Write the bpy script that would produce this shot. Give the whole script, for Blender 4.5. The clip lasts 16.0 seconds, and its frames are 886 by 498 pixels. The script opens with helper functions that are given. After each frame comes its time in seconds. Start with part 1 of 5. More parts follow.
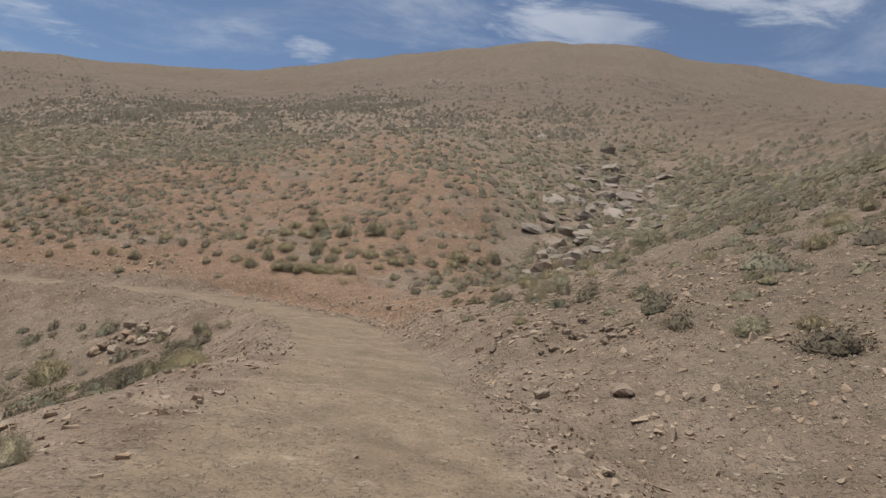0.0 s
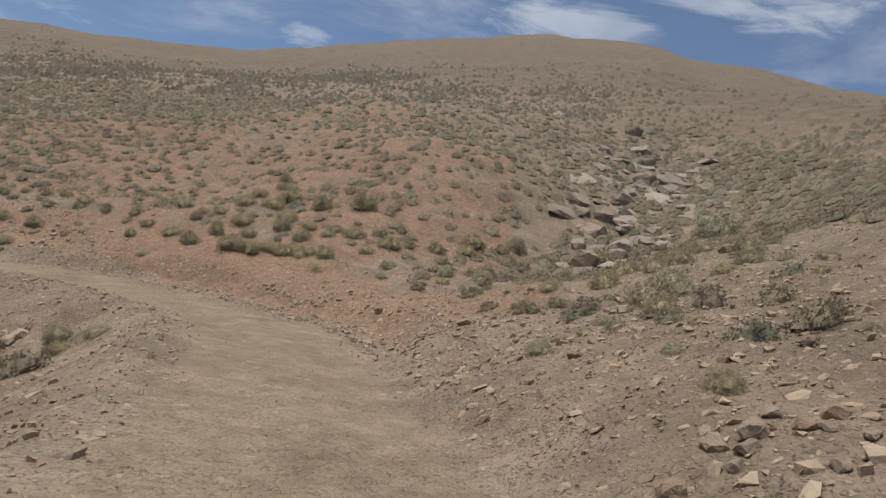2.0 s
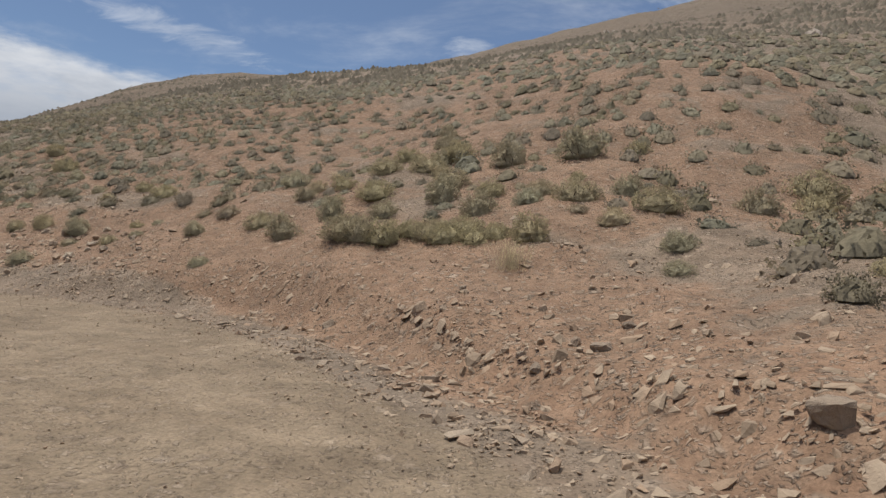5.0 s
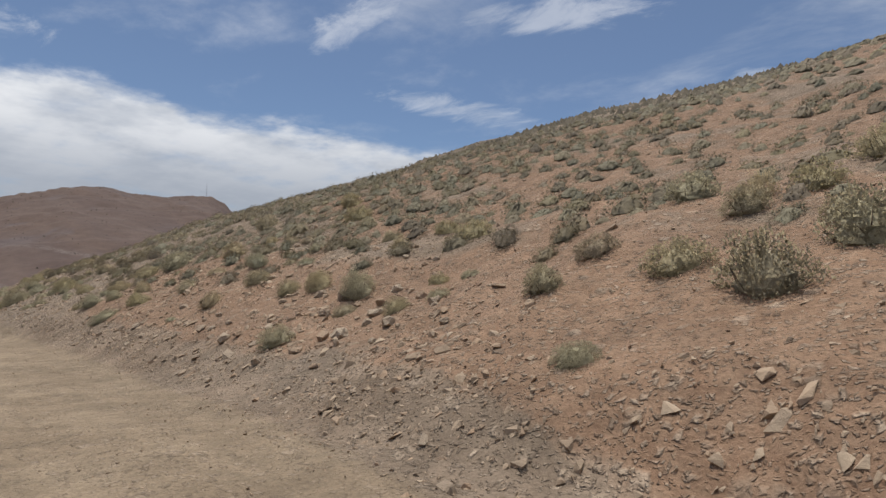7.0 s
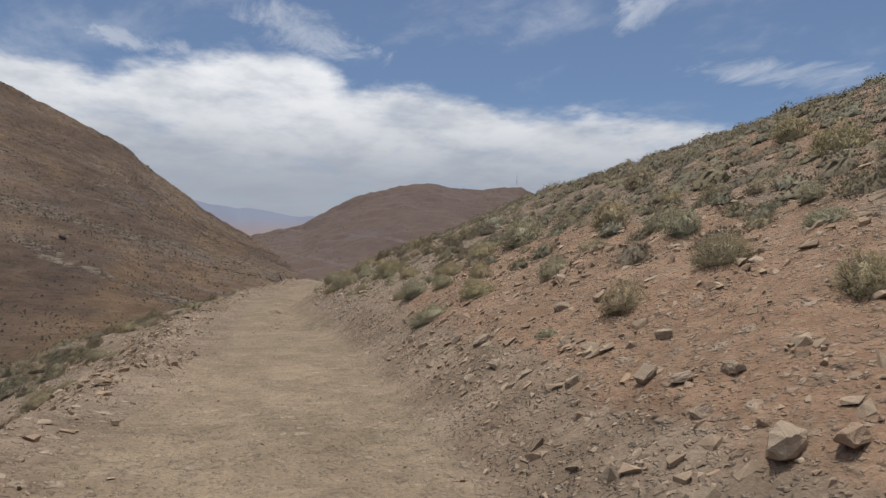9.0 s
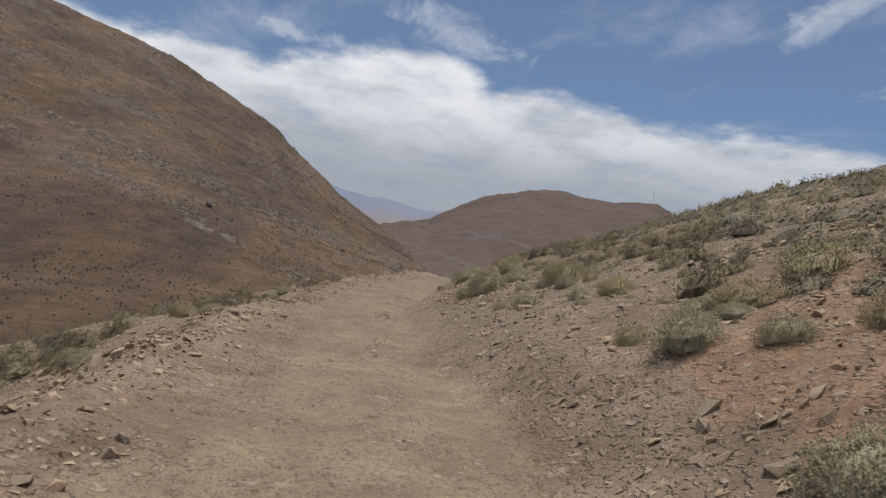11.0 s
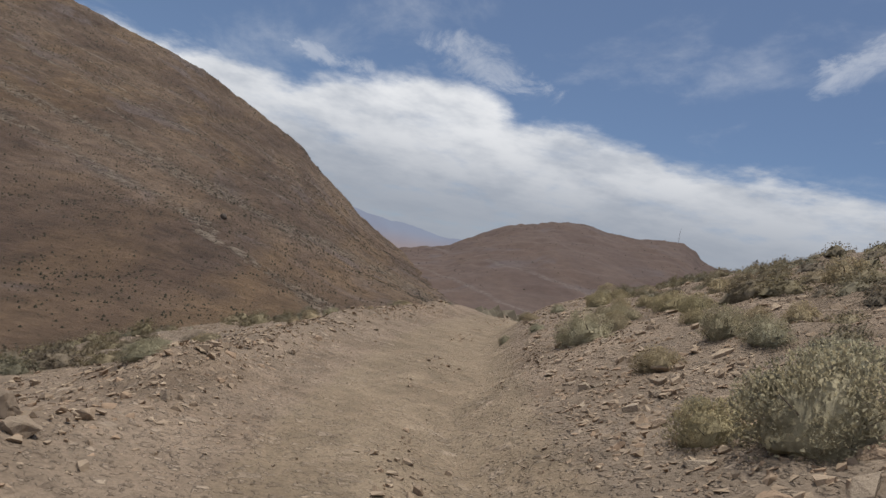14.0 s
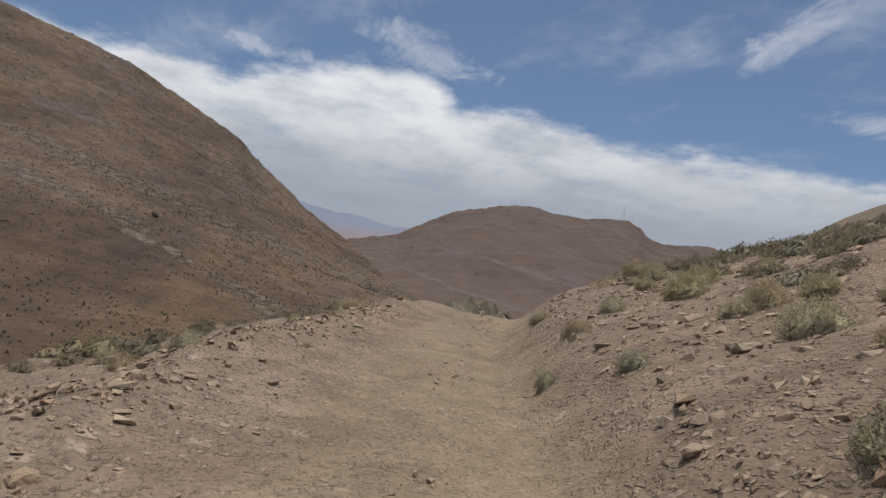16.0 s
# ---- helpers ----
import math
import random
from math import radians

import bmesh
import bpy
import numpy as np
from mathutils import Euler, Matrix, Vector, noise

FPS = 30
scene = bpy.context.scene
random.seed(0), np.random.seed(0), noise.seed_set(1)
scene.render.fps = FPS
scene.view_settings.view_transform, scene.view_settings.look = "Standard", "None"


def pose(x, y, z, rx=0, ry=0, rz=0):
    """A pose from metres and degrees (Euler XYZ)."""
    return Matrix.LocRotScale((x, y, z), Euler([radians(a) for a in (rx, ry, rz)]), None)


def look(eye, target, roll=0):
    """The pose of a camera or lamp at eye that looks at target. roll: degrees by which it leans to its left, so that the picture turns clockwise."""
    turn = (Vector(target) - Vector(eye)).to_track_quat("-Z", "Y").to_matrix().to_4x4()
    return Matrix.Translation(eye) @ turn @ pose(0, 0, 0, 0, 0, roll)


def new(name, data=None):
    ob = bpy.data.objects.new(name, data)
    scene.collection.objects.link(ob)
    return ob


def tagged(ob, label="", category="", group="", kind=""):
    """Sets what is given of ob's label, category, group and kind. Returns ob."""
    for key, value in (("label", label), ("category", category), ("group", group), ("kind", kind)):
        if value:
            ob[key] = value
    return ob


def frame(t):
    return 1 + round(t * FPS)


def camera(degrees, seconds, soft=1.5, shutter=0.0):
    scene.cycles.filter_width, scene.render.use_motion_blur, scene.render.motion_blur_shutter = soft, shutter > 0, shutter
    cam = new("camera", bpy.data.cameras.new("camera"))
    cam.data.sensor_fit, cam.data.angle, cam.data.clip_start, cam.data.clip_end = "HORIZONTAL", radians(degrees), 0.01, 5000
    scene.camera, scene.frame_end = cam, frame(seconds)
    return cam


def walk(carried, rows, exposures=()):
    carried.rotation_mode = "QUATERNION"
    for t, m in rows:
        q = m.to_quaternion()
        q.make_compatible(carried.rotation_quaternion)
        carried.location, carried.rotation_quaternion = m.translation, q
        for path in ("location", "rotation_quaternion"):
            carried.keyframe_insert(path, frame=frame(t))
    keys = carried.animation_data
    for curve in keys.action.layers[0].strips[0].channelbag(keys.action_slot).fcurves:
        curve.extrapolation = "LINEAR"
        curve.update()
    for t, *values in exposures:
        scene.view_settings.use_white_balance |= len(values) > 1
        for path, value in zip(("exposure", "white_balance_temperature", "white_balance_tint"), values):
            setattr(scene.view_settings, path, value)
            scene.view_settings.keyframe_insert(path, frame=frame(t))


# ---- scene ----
cam = camera(71.0, 16.0, soft=1.45)
# seconds, x, y, z, yaw to the left of +y, pitch up, lean to the left
PATH = [
    (0.0, -0.101, 0.615, 1.436, -0.83, -0.09, 7.54),
    (0.5, -0.227, 3.202, 1.230, -1.90, 0.14, 8.44),
    (1.0, -0.425, 5.765, 1.090, -2.31, 0.49, 9.56),
    (1.5, -0.601, 8.225, 0.928, -2.43, 0.36, 9.52),
    (2.0, -0.826, 10.706, 0.692, -1.87, -0.54, 9.84),
    (2.5, -1.072, 13.065, 0.499, -1.21, -1.35, 10.26),
    (3.0, -1.265, 15.309, 0.214, -0.51, -2.08, 9.83),
    (3.2, -1.382, 16.171, 0.131, -0.10, -2.63, 9.71),
    (5.3, -4.052, 25.989, -0.654, 18.01, -1.80, 3.55),
    (5.5, -4.569, 26.785, -0.700, 20.53, -1.15, 3.10),
    (6.0, -6.057, 28.562, -0.820, 27.18, 0.70, 2.66),
    (6.5, -7.699, 30.281, -0.907, 33.76, 1.23, 1.49),
    (7.0, -9.496, 31.673, -1.047, 40.07, 1.40, 1.57),
    (7.5, -11.321, 32.918, -1.152, 46.61, 0.23, -0.55),
    (8.0, -13.402, 33.725, -1.182, 53.79, 0.58, 0.51),
    (8.5, -15.533, 34.493, -1.324, 60.89, 0.56, 1.09),
    (9.0, -17.848, 35.011, -1.520, 67.64, -0.42, 1.19),
    (9.5, -20.037, 35.342, -1.651, 73.27, -1.21, 0.84),
    (9.7, -20.923, 35.416, -1.707, 74.77, -1.32, 1.07),
    (11.8, -29.475, 36.832, -2.187, 79.32, -0.32, 10.59),
    (12.0, -30.294, 36.882, -2.234, 79.25, -0.01, 10.92),
    (12.5, -32.401, 36.996, -2.355, 79.83, 0.98, 12.42),
    (13.0, -34.437, 37.225, -2.410, 80.19, 1.30, 10.56),
    (13.5, -36.489, 37.321, -2.532, 80.67, 1.58, 10.58),
    (14.0, -38.531, 37.519, -2.625, 80.84, 1.18, 11.02),
    (14.5, -40.534, 37.705, -2.699, 80.07, 0.83, 11.12),
    (15.0, -42.541, 38.009, -2.806, 78.75, 1.23, 9.56),
    (15.5, -44.631, 38.359, -2.874, 77.54, 1.50, 8.34),
    (16.0, -46.456, 38.635, -2.936, 76.05, 0.88, 8.03),
]
walk(cam, [(t, pose(x, y, z, 90 + pitch, 0, yaw) @ pose(0, 0, 0, 0, 0, lean)) for t, x, y, z, yaw, pitch, lean in PATH],
     exposures=((0.0, 0.18), (3.0, 0.20), (7.0, 0.20), (9.0, 0.12), (16.0, 0.04)))

# ---- sky, sun ----
SUN_ELEVATION, SUN_YAW = 74.0, 60.0      # degrees; yaw to the left of +y


def node(tree, kind, at=None, **values):
    """A shader node with its inputs set by name or linked from another socket."""
    n = tree.nodes.new(kind)
    for key, value in values.items():
        sock = n.inputs[int(key[1:])] if key[0] == "i" and key[1:].isdigit() else n.inputs[key.replace("_", " ")]
        if isinstance(value, bpy.types.NodeSocket):
            tree.links.new(value, sock)
        else:
            sock.default_value = value
    return n


def calc(tree, op, a, b=0.0, c=0.0, clamp=False):
    n = node(tree, "ShaderNodeMath", i0=a, i1=b, i2=c)
    n.operation, n.use_clamp = op, clamp
    return n.outputs[0]


def blend(tree, fac, a, b, how="MIX"):
    n = tree.nodes.new("ShaderNodeMix")
    n.data_type, n.blend_type = "RGBA", how
    for i, value in ((0, fac), (6, a), (7, b)):
        if isinstance(value, bpy.types.NodeSocket):
            tree.links.new(value, n.inputs[i])
        else:
            n.inputs[i].default_value = value if i == 0 else (*value, 1.0)
    return n.outputs[2]


def span(tree, value, lo, hi, to_lo=0.0, to_hi=1.0, smooth=True):
    n = node(tree, "ShaderNodeMapRange", i0=value, i1=lo, i2=hi, i3=to_lo, i4=to_hi)
    n.interpolation_type = "SMOOTHSTEP" if smooth else "LINEAR"
    return n.outputs[0]


def fuzz(tree, vector, scale, detail=4.0, rough=0.55, distortion=0.0):
    n = node(tree, "ShaderNodeTexNoise", Vector=vector, Scale=scale, Detail=detail, Roughness=rough, Distortion=distortion)
    return n.outputs[0]


def make_world():
    world = bpy.data.worlds.new("sky")
    scene.world = world
    world.use_nodes = True
    tree = world.node_tree
    tree.nodes.clear()
    sky = tree.nodes.new("ShaderNodeTexSky")
    sky.sky_type, sky.sun_disc = "NISHITA", False
    sky.sun_elevation, sky.sun_rotation = radians(SUN_ELEVATION), radians(-SUN_YAW)
    sky.altitude, sky.air_density, sky.dust_density, sky.ozone_density = 1800, 1.0, 1.2, 1.6
    way = node(tree, "ShaderNodeTexCoord").outputs["Generated"]
    parts = node(tree, "ShaderNodeSeparateXYZ", Vector=way)
    x, y, z = parts.outputs
    up = calc(tree, "MAXIMUM", z, 0.0)
    lift = calc(tree, "ADD", up, 0.16)
    flat = node(tree, "ShaderNodeCombineXYZ", X=calc(tree, "DIVIDE", x, lift), Y=calc(tree, "DIVIDE", y, lift), Z=0.0).outputs[0]
    yaw = calc(tree, "MULTIPLY", calc(tree, "ARCTAN2", calc(tree, "MULTIPLY", x, -1.0), y), 180 / math.pi)
    tall = calc(tree, "MULTIPLY", calc(tree, "ARCSINE", z), 180 / math.pi)
    broken = fuzz(tree, flat, 1.15, 7.0, 0.58, 0.5)
    wisps = fuzz(tree, node(tree, "ShaderNodeMapping", Vector=flat, Rotation=(0, 0, 0.9), Scale=(0.9, 1.25, 1.0)).outputs[0], 1.3, 8.0, 0.62, 0.35)
    # the long bank of cloud over the valley: its top, in degrees, by the yaw, with a ragged edge
    edge = tree.nodes.new("ShaderNodeValToRGB")
    tree.links.new(calc(tree, "DIVIDE", yaw, 180.0), edge.inputs[0])
    tops = ((0.0, 7.0), (20.0, 9.0), (37.0, 10.2), (54.0, 11.5), (62.5, 12.0), (65.0, 14.3), (76.0, 14.4), (79.0, 15.7), (86.0, 16.0), (97.0, 13.7), (114.0, 14.6), (150.0, 10.0))
    for i, (p, v) in enumerate(tops):
        stop = edge.color_ramp.elements[i] if i < 2 else edge.color_ramp.elements.new(p / 180)
        stop.position, stop.color = p / 180, (v / 20, v / 20, v / 20, 1)
    ragged = calc(tree, "ADD", calc(tree, "MULTIPLY", calc(tree, "SUBTRACT", broken, 0.5), 5.0), calc(tree, "MULTIPLY", calc(tree, "SUBTRACT", fuzz(tree, flat, 4.5, 6.0, 0.6), 0.5), 3.6))
    top = calc(tree, "ADD", calc(tree, "MULTIPLY", edge.outputs[0], 20.0), ragged)
    bank = span(tree, calc(tree, "SUBTRACT", top, tall), -0.5, 1.5)
    bank = calc(tree, "MULTIPLY", bank, span(tree, calc(tree, "ABSOLUTE", calc(tree, "SUBTRACT", yaw, 95.0)), 50.0, 95.0, 1.0, 0.2))
    bank = calc(tree, "MULTIPLY", bank, span(tree, fuzz(tree, flat, 2.6, 5.0, 0.6), 0.22, 0.5, 0.6, 0.96))
    # single streaks and puffs above it: yaw, height, half length, half breadth, slant
    streak = 0.0
    frayed = fuzz(tree, node(tree, "ShaderNodeMapping", Vector=flat, Rotation=(0, 0, 0.5), Scale=(0.8, 1.3, 1.0)).outputs[0], 4.2, 8.0, 0.68, 0.6)
    for sy, st, sl, sb, slant in ((94.5, 15.9, 3.5, 0.8, 0.08), (81.0, 18.2, 5.0, 1.5, 0.15), (47.5, 22.0, 4.2, 1.5, -0.45), (39.0, 14.1, 6.5, 0.9, 0.17), (31.0, 22.0, 8.0, 1.2, 0.02), (13.4, 15.4, 1.7, 0.9, 0.0), (-9.0, 20.8, 7.0, 1.6, 0.1), (-26.0, 23.5, 8.0, 2.0, 0.1)):
        du, dv = calc(tree, "SUBTRACT", yaw, sy), calc(tree, "SUBTRACT", tall, st)
        dv = calc(tree, "SUBTRACT", dv, calc(tree, "MULTIPLY", du, slant))
        q = calc(tree, "ADD", calc(tree, "POWER", calc(tree, "ABSOLUTE", calc(tree, "DIVIDE", du, sl)), 2.0), calc(tree, "POWER", calc(tree, "ABSOLUTE", calc(tree, "DIVIDE", dv, sb)), 2.0))
        puff = span(tree, calc(tree, "ADD", q, calc(tree, "MULTIPLY", calc(tree, "SUBTRACT", frayed, 0.5), 9.0)), -0.6, 2.0, 0.38, 0.0)
        streak = puff if streak == 0.0 else calc(tree, "MAXIMUM", streak, puff)
    # overhead, above the view, cloud is added and brightened as fill light
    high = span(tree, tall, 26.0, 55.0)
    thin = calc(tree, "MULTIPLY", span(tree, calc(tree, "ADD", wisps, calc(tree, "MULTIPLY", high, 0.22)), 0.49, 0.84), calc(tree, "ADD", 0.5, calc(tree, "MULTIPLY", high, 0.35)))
    cover = calc(tree, "MAXIMUM", calc(tree, "MAXIMUM", bank, streak), thin)
    grey = fuzz(tree, flat, 1.6, 5.0, 0.6)
    cloud = blend(tree, span(tree, grey, 0.3, 0.62), (5.4, 5.8, 6.5), (9.6, 9.7, 9.9))
    # this added overhead cloud is far brighter than the bank below
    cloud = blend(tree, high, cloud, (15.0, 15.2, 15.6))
    cloud = blend(tree, span(tree, tall, 4.0, 14.5, 0.92, 0.0), cloud, (3.6, 3.95, 4.6))
    blue = blend(tree, 0.25, blend(tree, 1.0, sky.outputs[0], (0.64, 0.75, 0.87), "MULTIPLY"), (2.8, 3.35, 4.2))
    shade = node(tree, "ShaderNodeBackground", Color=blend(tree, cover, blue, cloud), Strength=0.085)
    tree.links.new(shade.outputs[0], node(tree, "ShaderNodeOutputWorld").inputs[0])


make_world()
sun = new("sun", bpy.data.lights.new("sun", "SUN"))
sun.data.energy, sun.data.angle, sun.data.color = 2.7, radians(1.8), (1.0, 0.95, 0.87)
e, w = radians(SUN_ELEVATION), radians(SUN_YAW)
sun.matrix_world = look((0, 0, 0), (math.sin(w) * math.cos(e), -math.cos(w) * math.cos(e), -math.sin(e)))
sun.location = (0, 60, 120)


# ---- materials ----
def matter(name, rough=0.9):
    m = bpy.data.materials.new(name)
    m.use_nodes = True
    tree = m.node_tree
    shader = tree.nodes["Principled BSDF"]
    shader.inputs["Roughness"].default_value = rough
    shader.inputs["Specular IOR Level"].default_value = 0.25
    return m, tree, shader


def attr(tree, name):
    n = tree.nodes.new("ShaderNodeAttribute")
    n.attribute_name = name
    return n.outputs["Fac"]


def relief(tree, shader, height, strength, distance):
    b = node(tree, "ShaderNodeBump", Strength=strength, Distance=distance, Height=height)
    tree.links.new(b.outputs[0], shader.inputs["Normal"])


def soil():
    m, tree, shader = matter("dry_stony_soil", 0.95)
    at = node(tree, "ShaderNodeTexCoord").outputs["Object"]
    big, mid, fine, grit = (fuzz(tree, at, k, 6.0, 0.62) for k in (0.12, 0.9, 5.0, 30.0))
    col = blend(tree, span(tree, mid, 0.32, 0.66), (0.176, 0.126, 0.086), (0.262, 0.195, 0.139))
    col = blend(tree, span(tree, big, 0.38, 0.62, 0.0, 0.8), col, blend(tree, fine, (0.176, 0.135, 0.098), (0.256, 0.202, 0.150)))
    red = blend(tree, span(tree, fine, 0.28, 0.72), (0.216, 0.132, 0.083), (0.282, 0.186, 0.122))
    ragged = calc(tree, "MULTIPLY", calc(tree, "SUBTRACT", fuzz(tree, at, 0.16, 7.0, 0.68, 0.5), 0.5), 2.4)
    patch = calc(tree, "MULTIPLY", span(tree, calc(tree, "ADD", attr(tree, "red"), ragged), 0.58, 0.84), span(tree, attr(tree, "red"), 0.1, 0.4))
    col = blend(tree, patch, col, red)
    dust = blend(tree, span(tree, mid, 0.3, 0.7), (0.214, 0.160, 0.107), (0.252, 0.193, 0.131))
    on_track = attr(tree, "road")
    track = span(tree, calc(tree, "ADD", on_track, calc(tree, "MULTIPLY", calc(tree, "SUBTRACT", fine, 0.5), 0.7)), 0.3, 0.75)
    col = blend(tree, track, col, dust)
    terraces = fuzz(tree, node(tree, "ShaderNodeMapping", Vector=at, Scale=(0.05, 0.05, 0.9)).outputs[0], 1.0, 5.0, 0.7)
    scrub = blend(tree, span(tree, fuzz(tree, at, 0.22, 8.0, 0.72), 0.40, 0.6), (0.184, 0.136, 0.098), (0.128, 0.096, 0.068))
    scrub = blend(tree, span(tree, terraces, 0.35, 0.65, 0.0, 0.5), scrub, (0.118, 0.096, 0.064))
    col = blend(tree, attr(tree, "far"), col, scrub)
    # chips and small stones: two sizes of angular cells, only some of them stones
    wander = node(tree, "ShaderNodeTexNoise", Vector=at, Scale=6.0, Detail=3.0)
    drift = node(tree, "ShaderNodeVectorMath", i0=wander.outputs["Color"], i1=(0.16, 0.16, 0.16))
    drift.operation = "MULTIPLY"
    bent = node(tree, "ShaderNodeVectorMath", i0=at, i1=drift.outputs[0]).outputs[0]
    lumps = calc(tree, "ADD", calc(tree, "MULTIPLY", fine, 0.55), calc(tree, "MULTIPLY", grit, 0.45))
    bare = calc(tree, "SUBTRACT", 1.0, calc(tree, "MULTIPLY", track, 0.3))
    where = span(tree, fuzz(tree, at, 0.8, 5.0, 0.65), 0.32, 0.56, 0.45, 1.0)
    for size, share, tall in ((4.2, 0.8, 1.0), (9.0, 0.5, 0.9), (21.0, 0.34, 0.7)):
        cell = node(tree, "ShaderNodeTexVoronoi", Vector=bent, Scale=size)
        cell.distance = "CHEBYCHEV"
        pick = node(tree, "ShaderNodeSeparateColor", Color=cell.outputs["Color"])
        inside = span(tree, cell.outputs["Distance"], 0.14, 0.40, 1.0, 0.0)
        stone = calc(tree, "MULTIPLY", calc(tree, "MULTIPLY", calc(tree, "GREATER_THAN", pick.outputs[0], share), inside), calc(tree, "MULTIPLY", where, bare))
        tone = blend(tree, pick.outputs[1], (0.130, 0.094, 0.067), (0.42, 0.332, 0.246))
        col = blend(tree, calc(tree, "MULTIPLY", stone, 0.78), col, tone)
        lumps = calc(tree, "ADD", lumps, calc(tree, "MULTIPLY", stone, tall))
    col = blend(tree, 1.0, col, blend(tree, grit, (0.45, 0.45, 0.45), (1.55, 1.55, 1.55)), "MULTIPLY")
    for size, lo, hi in ((0.45, 0.9, 1.09), (2.6, 0.86, 1.14)):
        mottle = fuzz(tree, at, size, 5.0, 0.68, 0.3)
        col = blend(tree, 1.0, col, blend(tree, span(tree, mottle, 0.32, 0.68), (lo, lo, lo), (hi, hi, hi)), "MULTIPLY")
    tree.links.new(col, shader.inputs["Base Color"])
    relief(tree, shader, lumps, 0.9, 0.042)
    return m


def rock(name, dark, light, warm):
    m, tree, shader = matter(name, 0.88)
    at = node(tree, "ShaderNodeTexCoord").outputs["Object"]
    own = node(tree, "ShaderNodeObjectInfo").outputs["Random"]
    isle = node(tree, "ShaderNodeNewGeometry").outputs["Random Per Island"]
    pick = calc(tree, "FRACT", calc(tree, "ADD", own, isle))
    col = blend(tree, pick, dark, light)
    col = blend(tree, span(tree, calc(tree, "FRACT", calc(tree, "MULTIPLY", pick, 7.31)), 0.6, 1.0), col, warm)
    grain, vein = fuzz(tree, at, 9.0, 6.0, 0.65), fuzz(tree, at, 45.0, 3.0, 0.6)
    col = blend(tree, 1.0, col, blend(tree, grain, (0.68, 0.68, 0.68), (1.32, 1.31, 1.28)), "MULTIPLY")
    tree.links.new(col, shader.inputs["Base Color"])
    relief(tree, shader, calc(tree, "ADD", grain, calc(tree, "MULTIPLY", vein, 0.4)), 0.6, 0.03)
    return m


def foliage(name, shared):
    """Leaf colours from grey-green to olive and straw; one value a plant, a little a leaf."""
    m, tree, shader = matter(name, 0.75)
    own = attr(tree, "tint")
    if not shared:
        own = calc(tree, "ADD", own, calc(tree, "MULTIPLY", node(tree, "ShaderNodeObjectInfo").outputs["Random"], 0.16))
    isle = node(tree, "ShaderNodeNewGeometry").outputs["Random Per Island"]
    ramp = tree.nodes.new("ShaderNodeValToRGB")
    tree.links.new(own, ramp.inputs[0])
    stops = ((0.0, (0.262, 0.252, 0.192)), (0.25, (0.285, 0.250, 0.180)), (0.45, (0.258, 0.212, 0.165)), (0.62, (0.270, 0.236, 0.152)), (0.78, (0.305, 0.255, 0.170)), (0.93, (0.290, 0.236, 0.166)))
    for i, (p, c) in enumerate(stops):
        s = ramp.color_ramp.elements[i] if i < 2 else ramp.color_ramp.elements.new(p)
        s.position, s.color = p, (*c, 1)
    at = node(tree, "ShaderNodeTexCoord").outputs["Object"]
    mottle = fuzz(tree, at, 9.0 if shared else 16.0, 5.0, 0.7)
    col = blend(tree, 1.0, ramp.outputs[0], blend(tree, isle, *(((0.7, 0.7, 0.68), (1.3, 1.3, 1.27)) if shared else ((0.84, 0.84, 0.82), (1.18, 1.18, 1.15)))), "MULTIPLY")
    col = blend(tree, 1.0, col, blend(tree, span(tree, mottle, 0.3, 0.7), (0.72, 0.72, 0.7), (1.28, 1.28, 1.25)), "MULTIPLY")
    # near leaves are lightened against their own self-shadowing; joined scrub is darkened
    col = blend(tree, 1.0, col, (0.69, 0.67, 0.635) if shared else (1.38, 1.34, 1.26), "MULTIPLY")
    tree.links.new(col, shader.inputs["Base Color"])
    soft = tree.nodes.new("ShaderNodeAttribute")
    soft.attribute_name = "soft"
    facing = node(tree, "ShaderNodeVectorTransform", Vector=soft.outputs["Vector"])
    facing.vector_type, facing.convert_from, facing.convert_to = "NORMAL", "OBJECT", "WORLD"
    tufts = node(tree, "ShaderNodeBump", Strength=0.5, Distance=0.03 if shared else 0.01, Height=fuzz(tree, at, 15.0 if shared else 40.0, 3.0, 0.65), Normal=facing.outputs[0])
    tree.links.new(tufts.outputs[0], shader.inputs["Normal"])
    through_leaf = node(tree, "ShaderNodeBsdfTranslucent", Color=col)
    both = node(tree, "ShaderNodeMixShader", i0=0.25, i1=shader.outputs[0], i2=through_leaf.outputs[0])
    tree.links.new(both.outputs[0], tree.nodes["Material Output"].inputs[0])
    return m


def plain(name, a, b, scale, rough=0.85):
    m, tree, shader = matter(name, rough)
    at = node(tree, "ShaderNodeTexCoord").outputs["Object"]
    tree.links.new(blend(tree, span(tree, fuzz(tree, at, scale), 0.3, 0.7), a, b), shader.inputs["Base Color"])
    return m


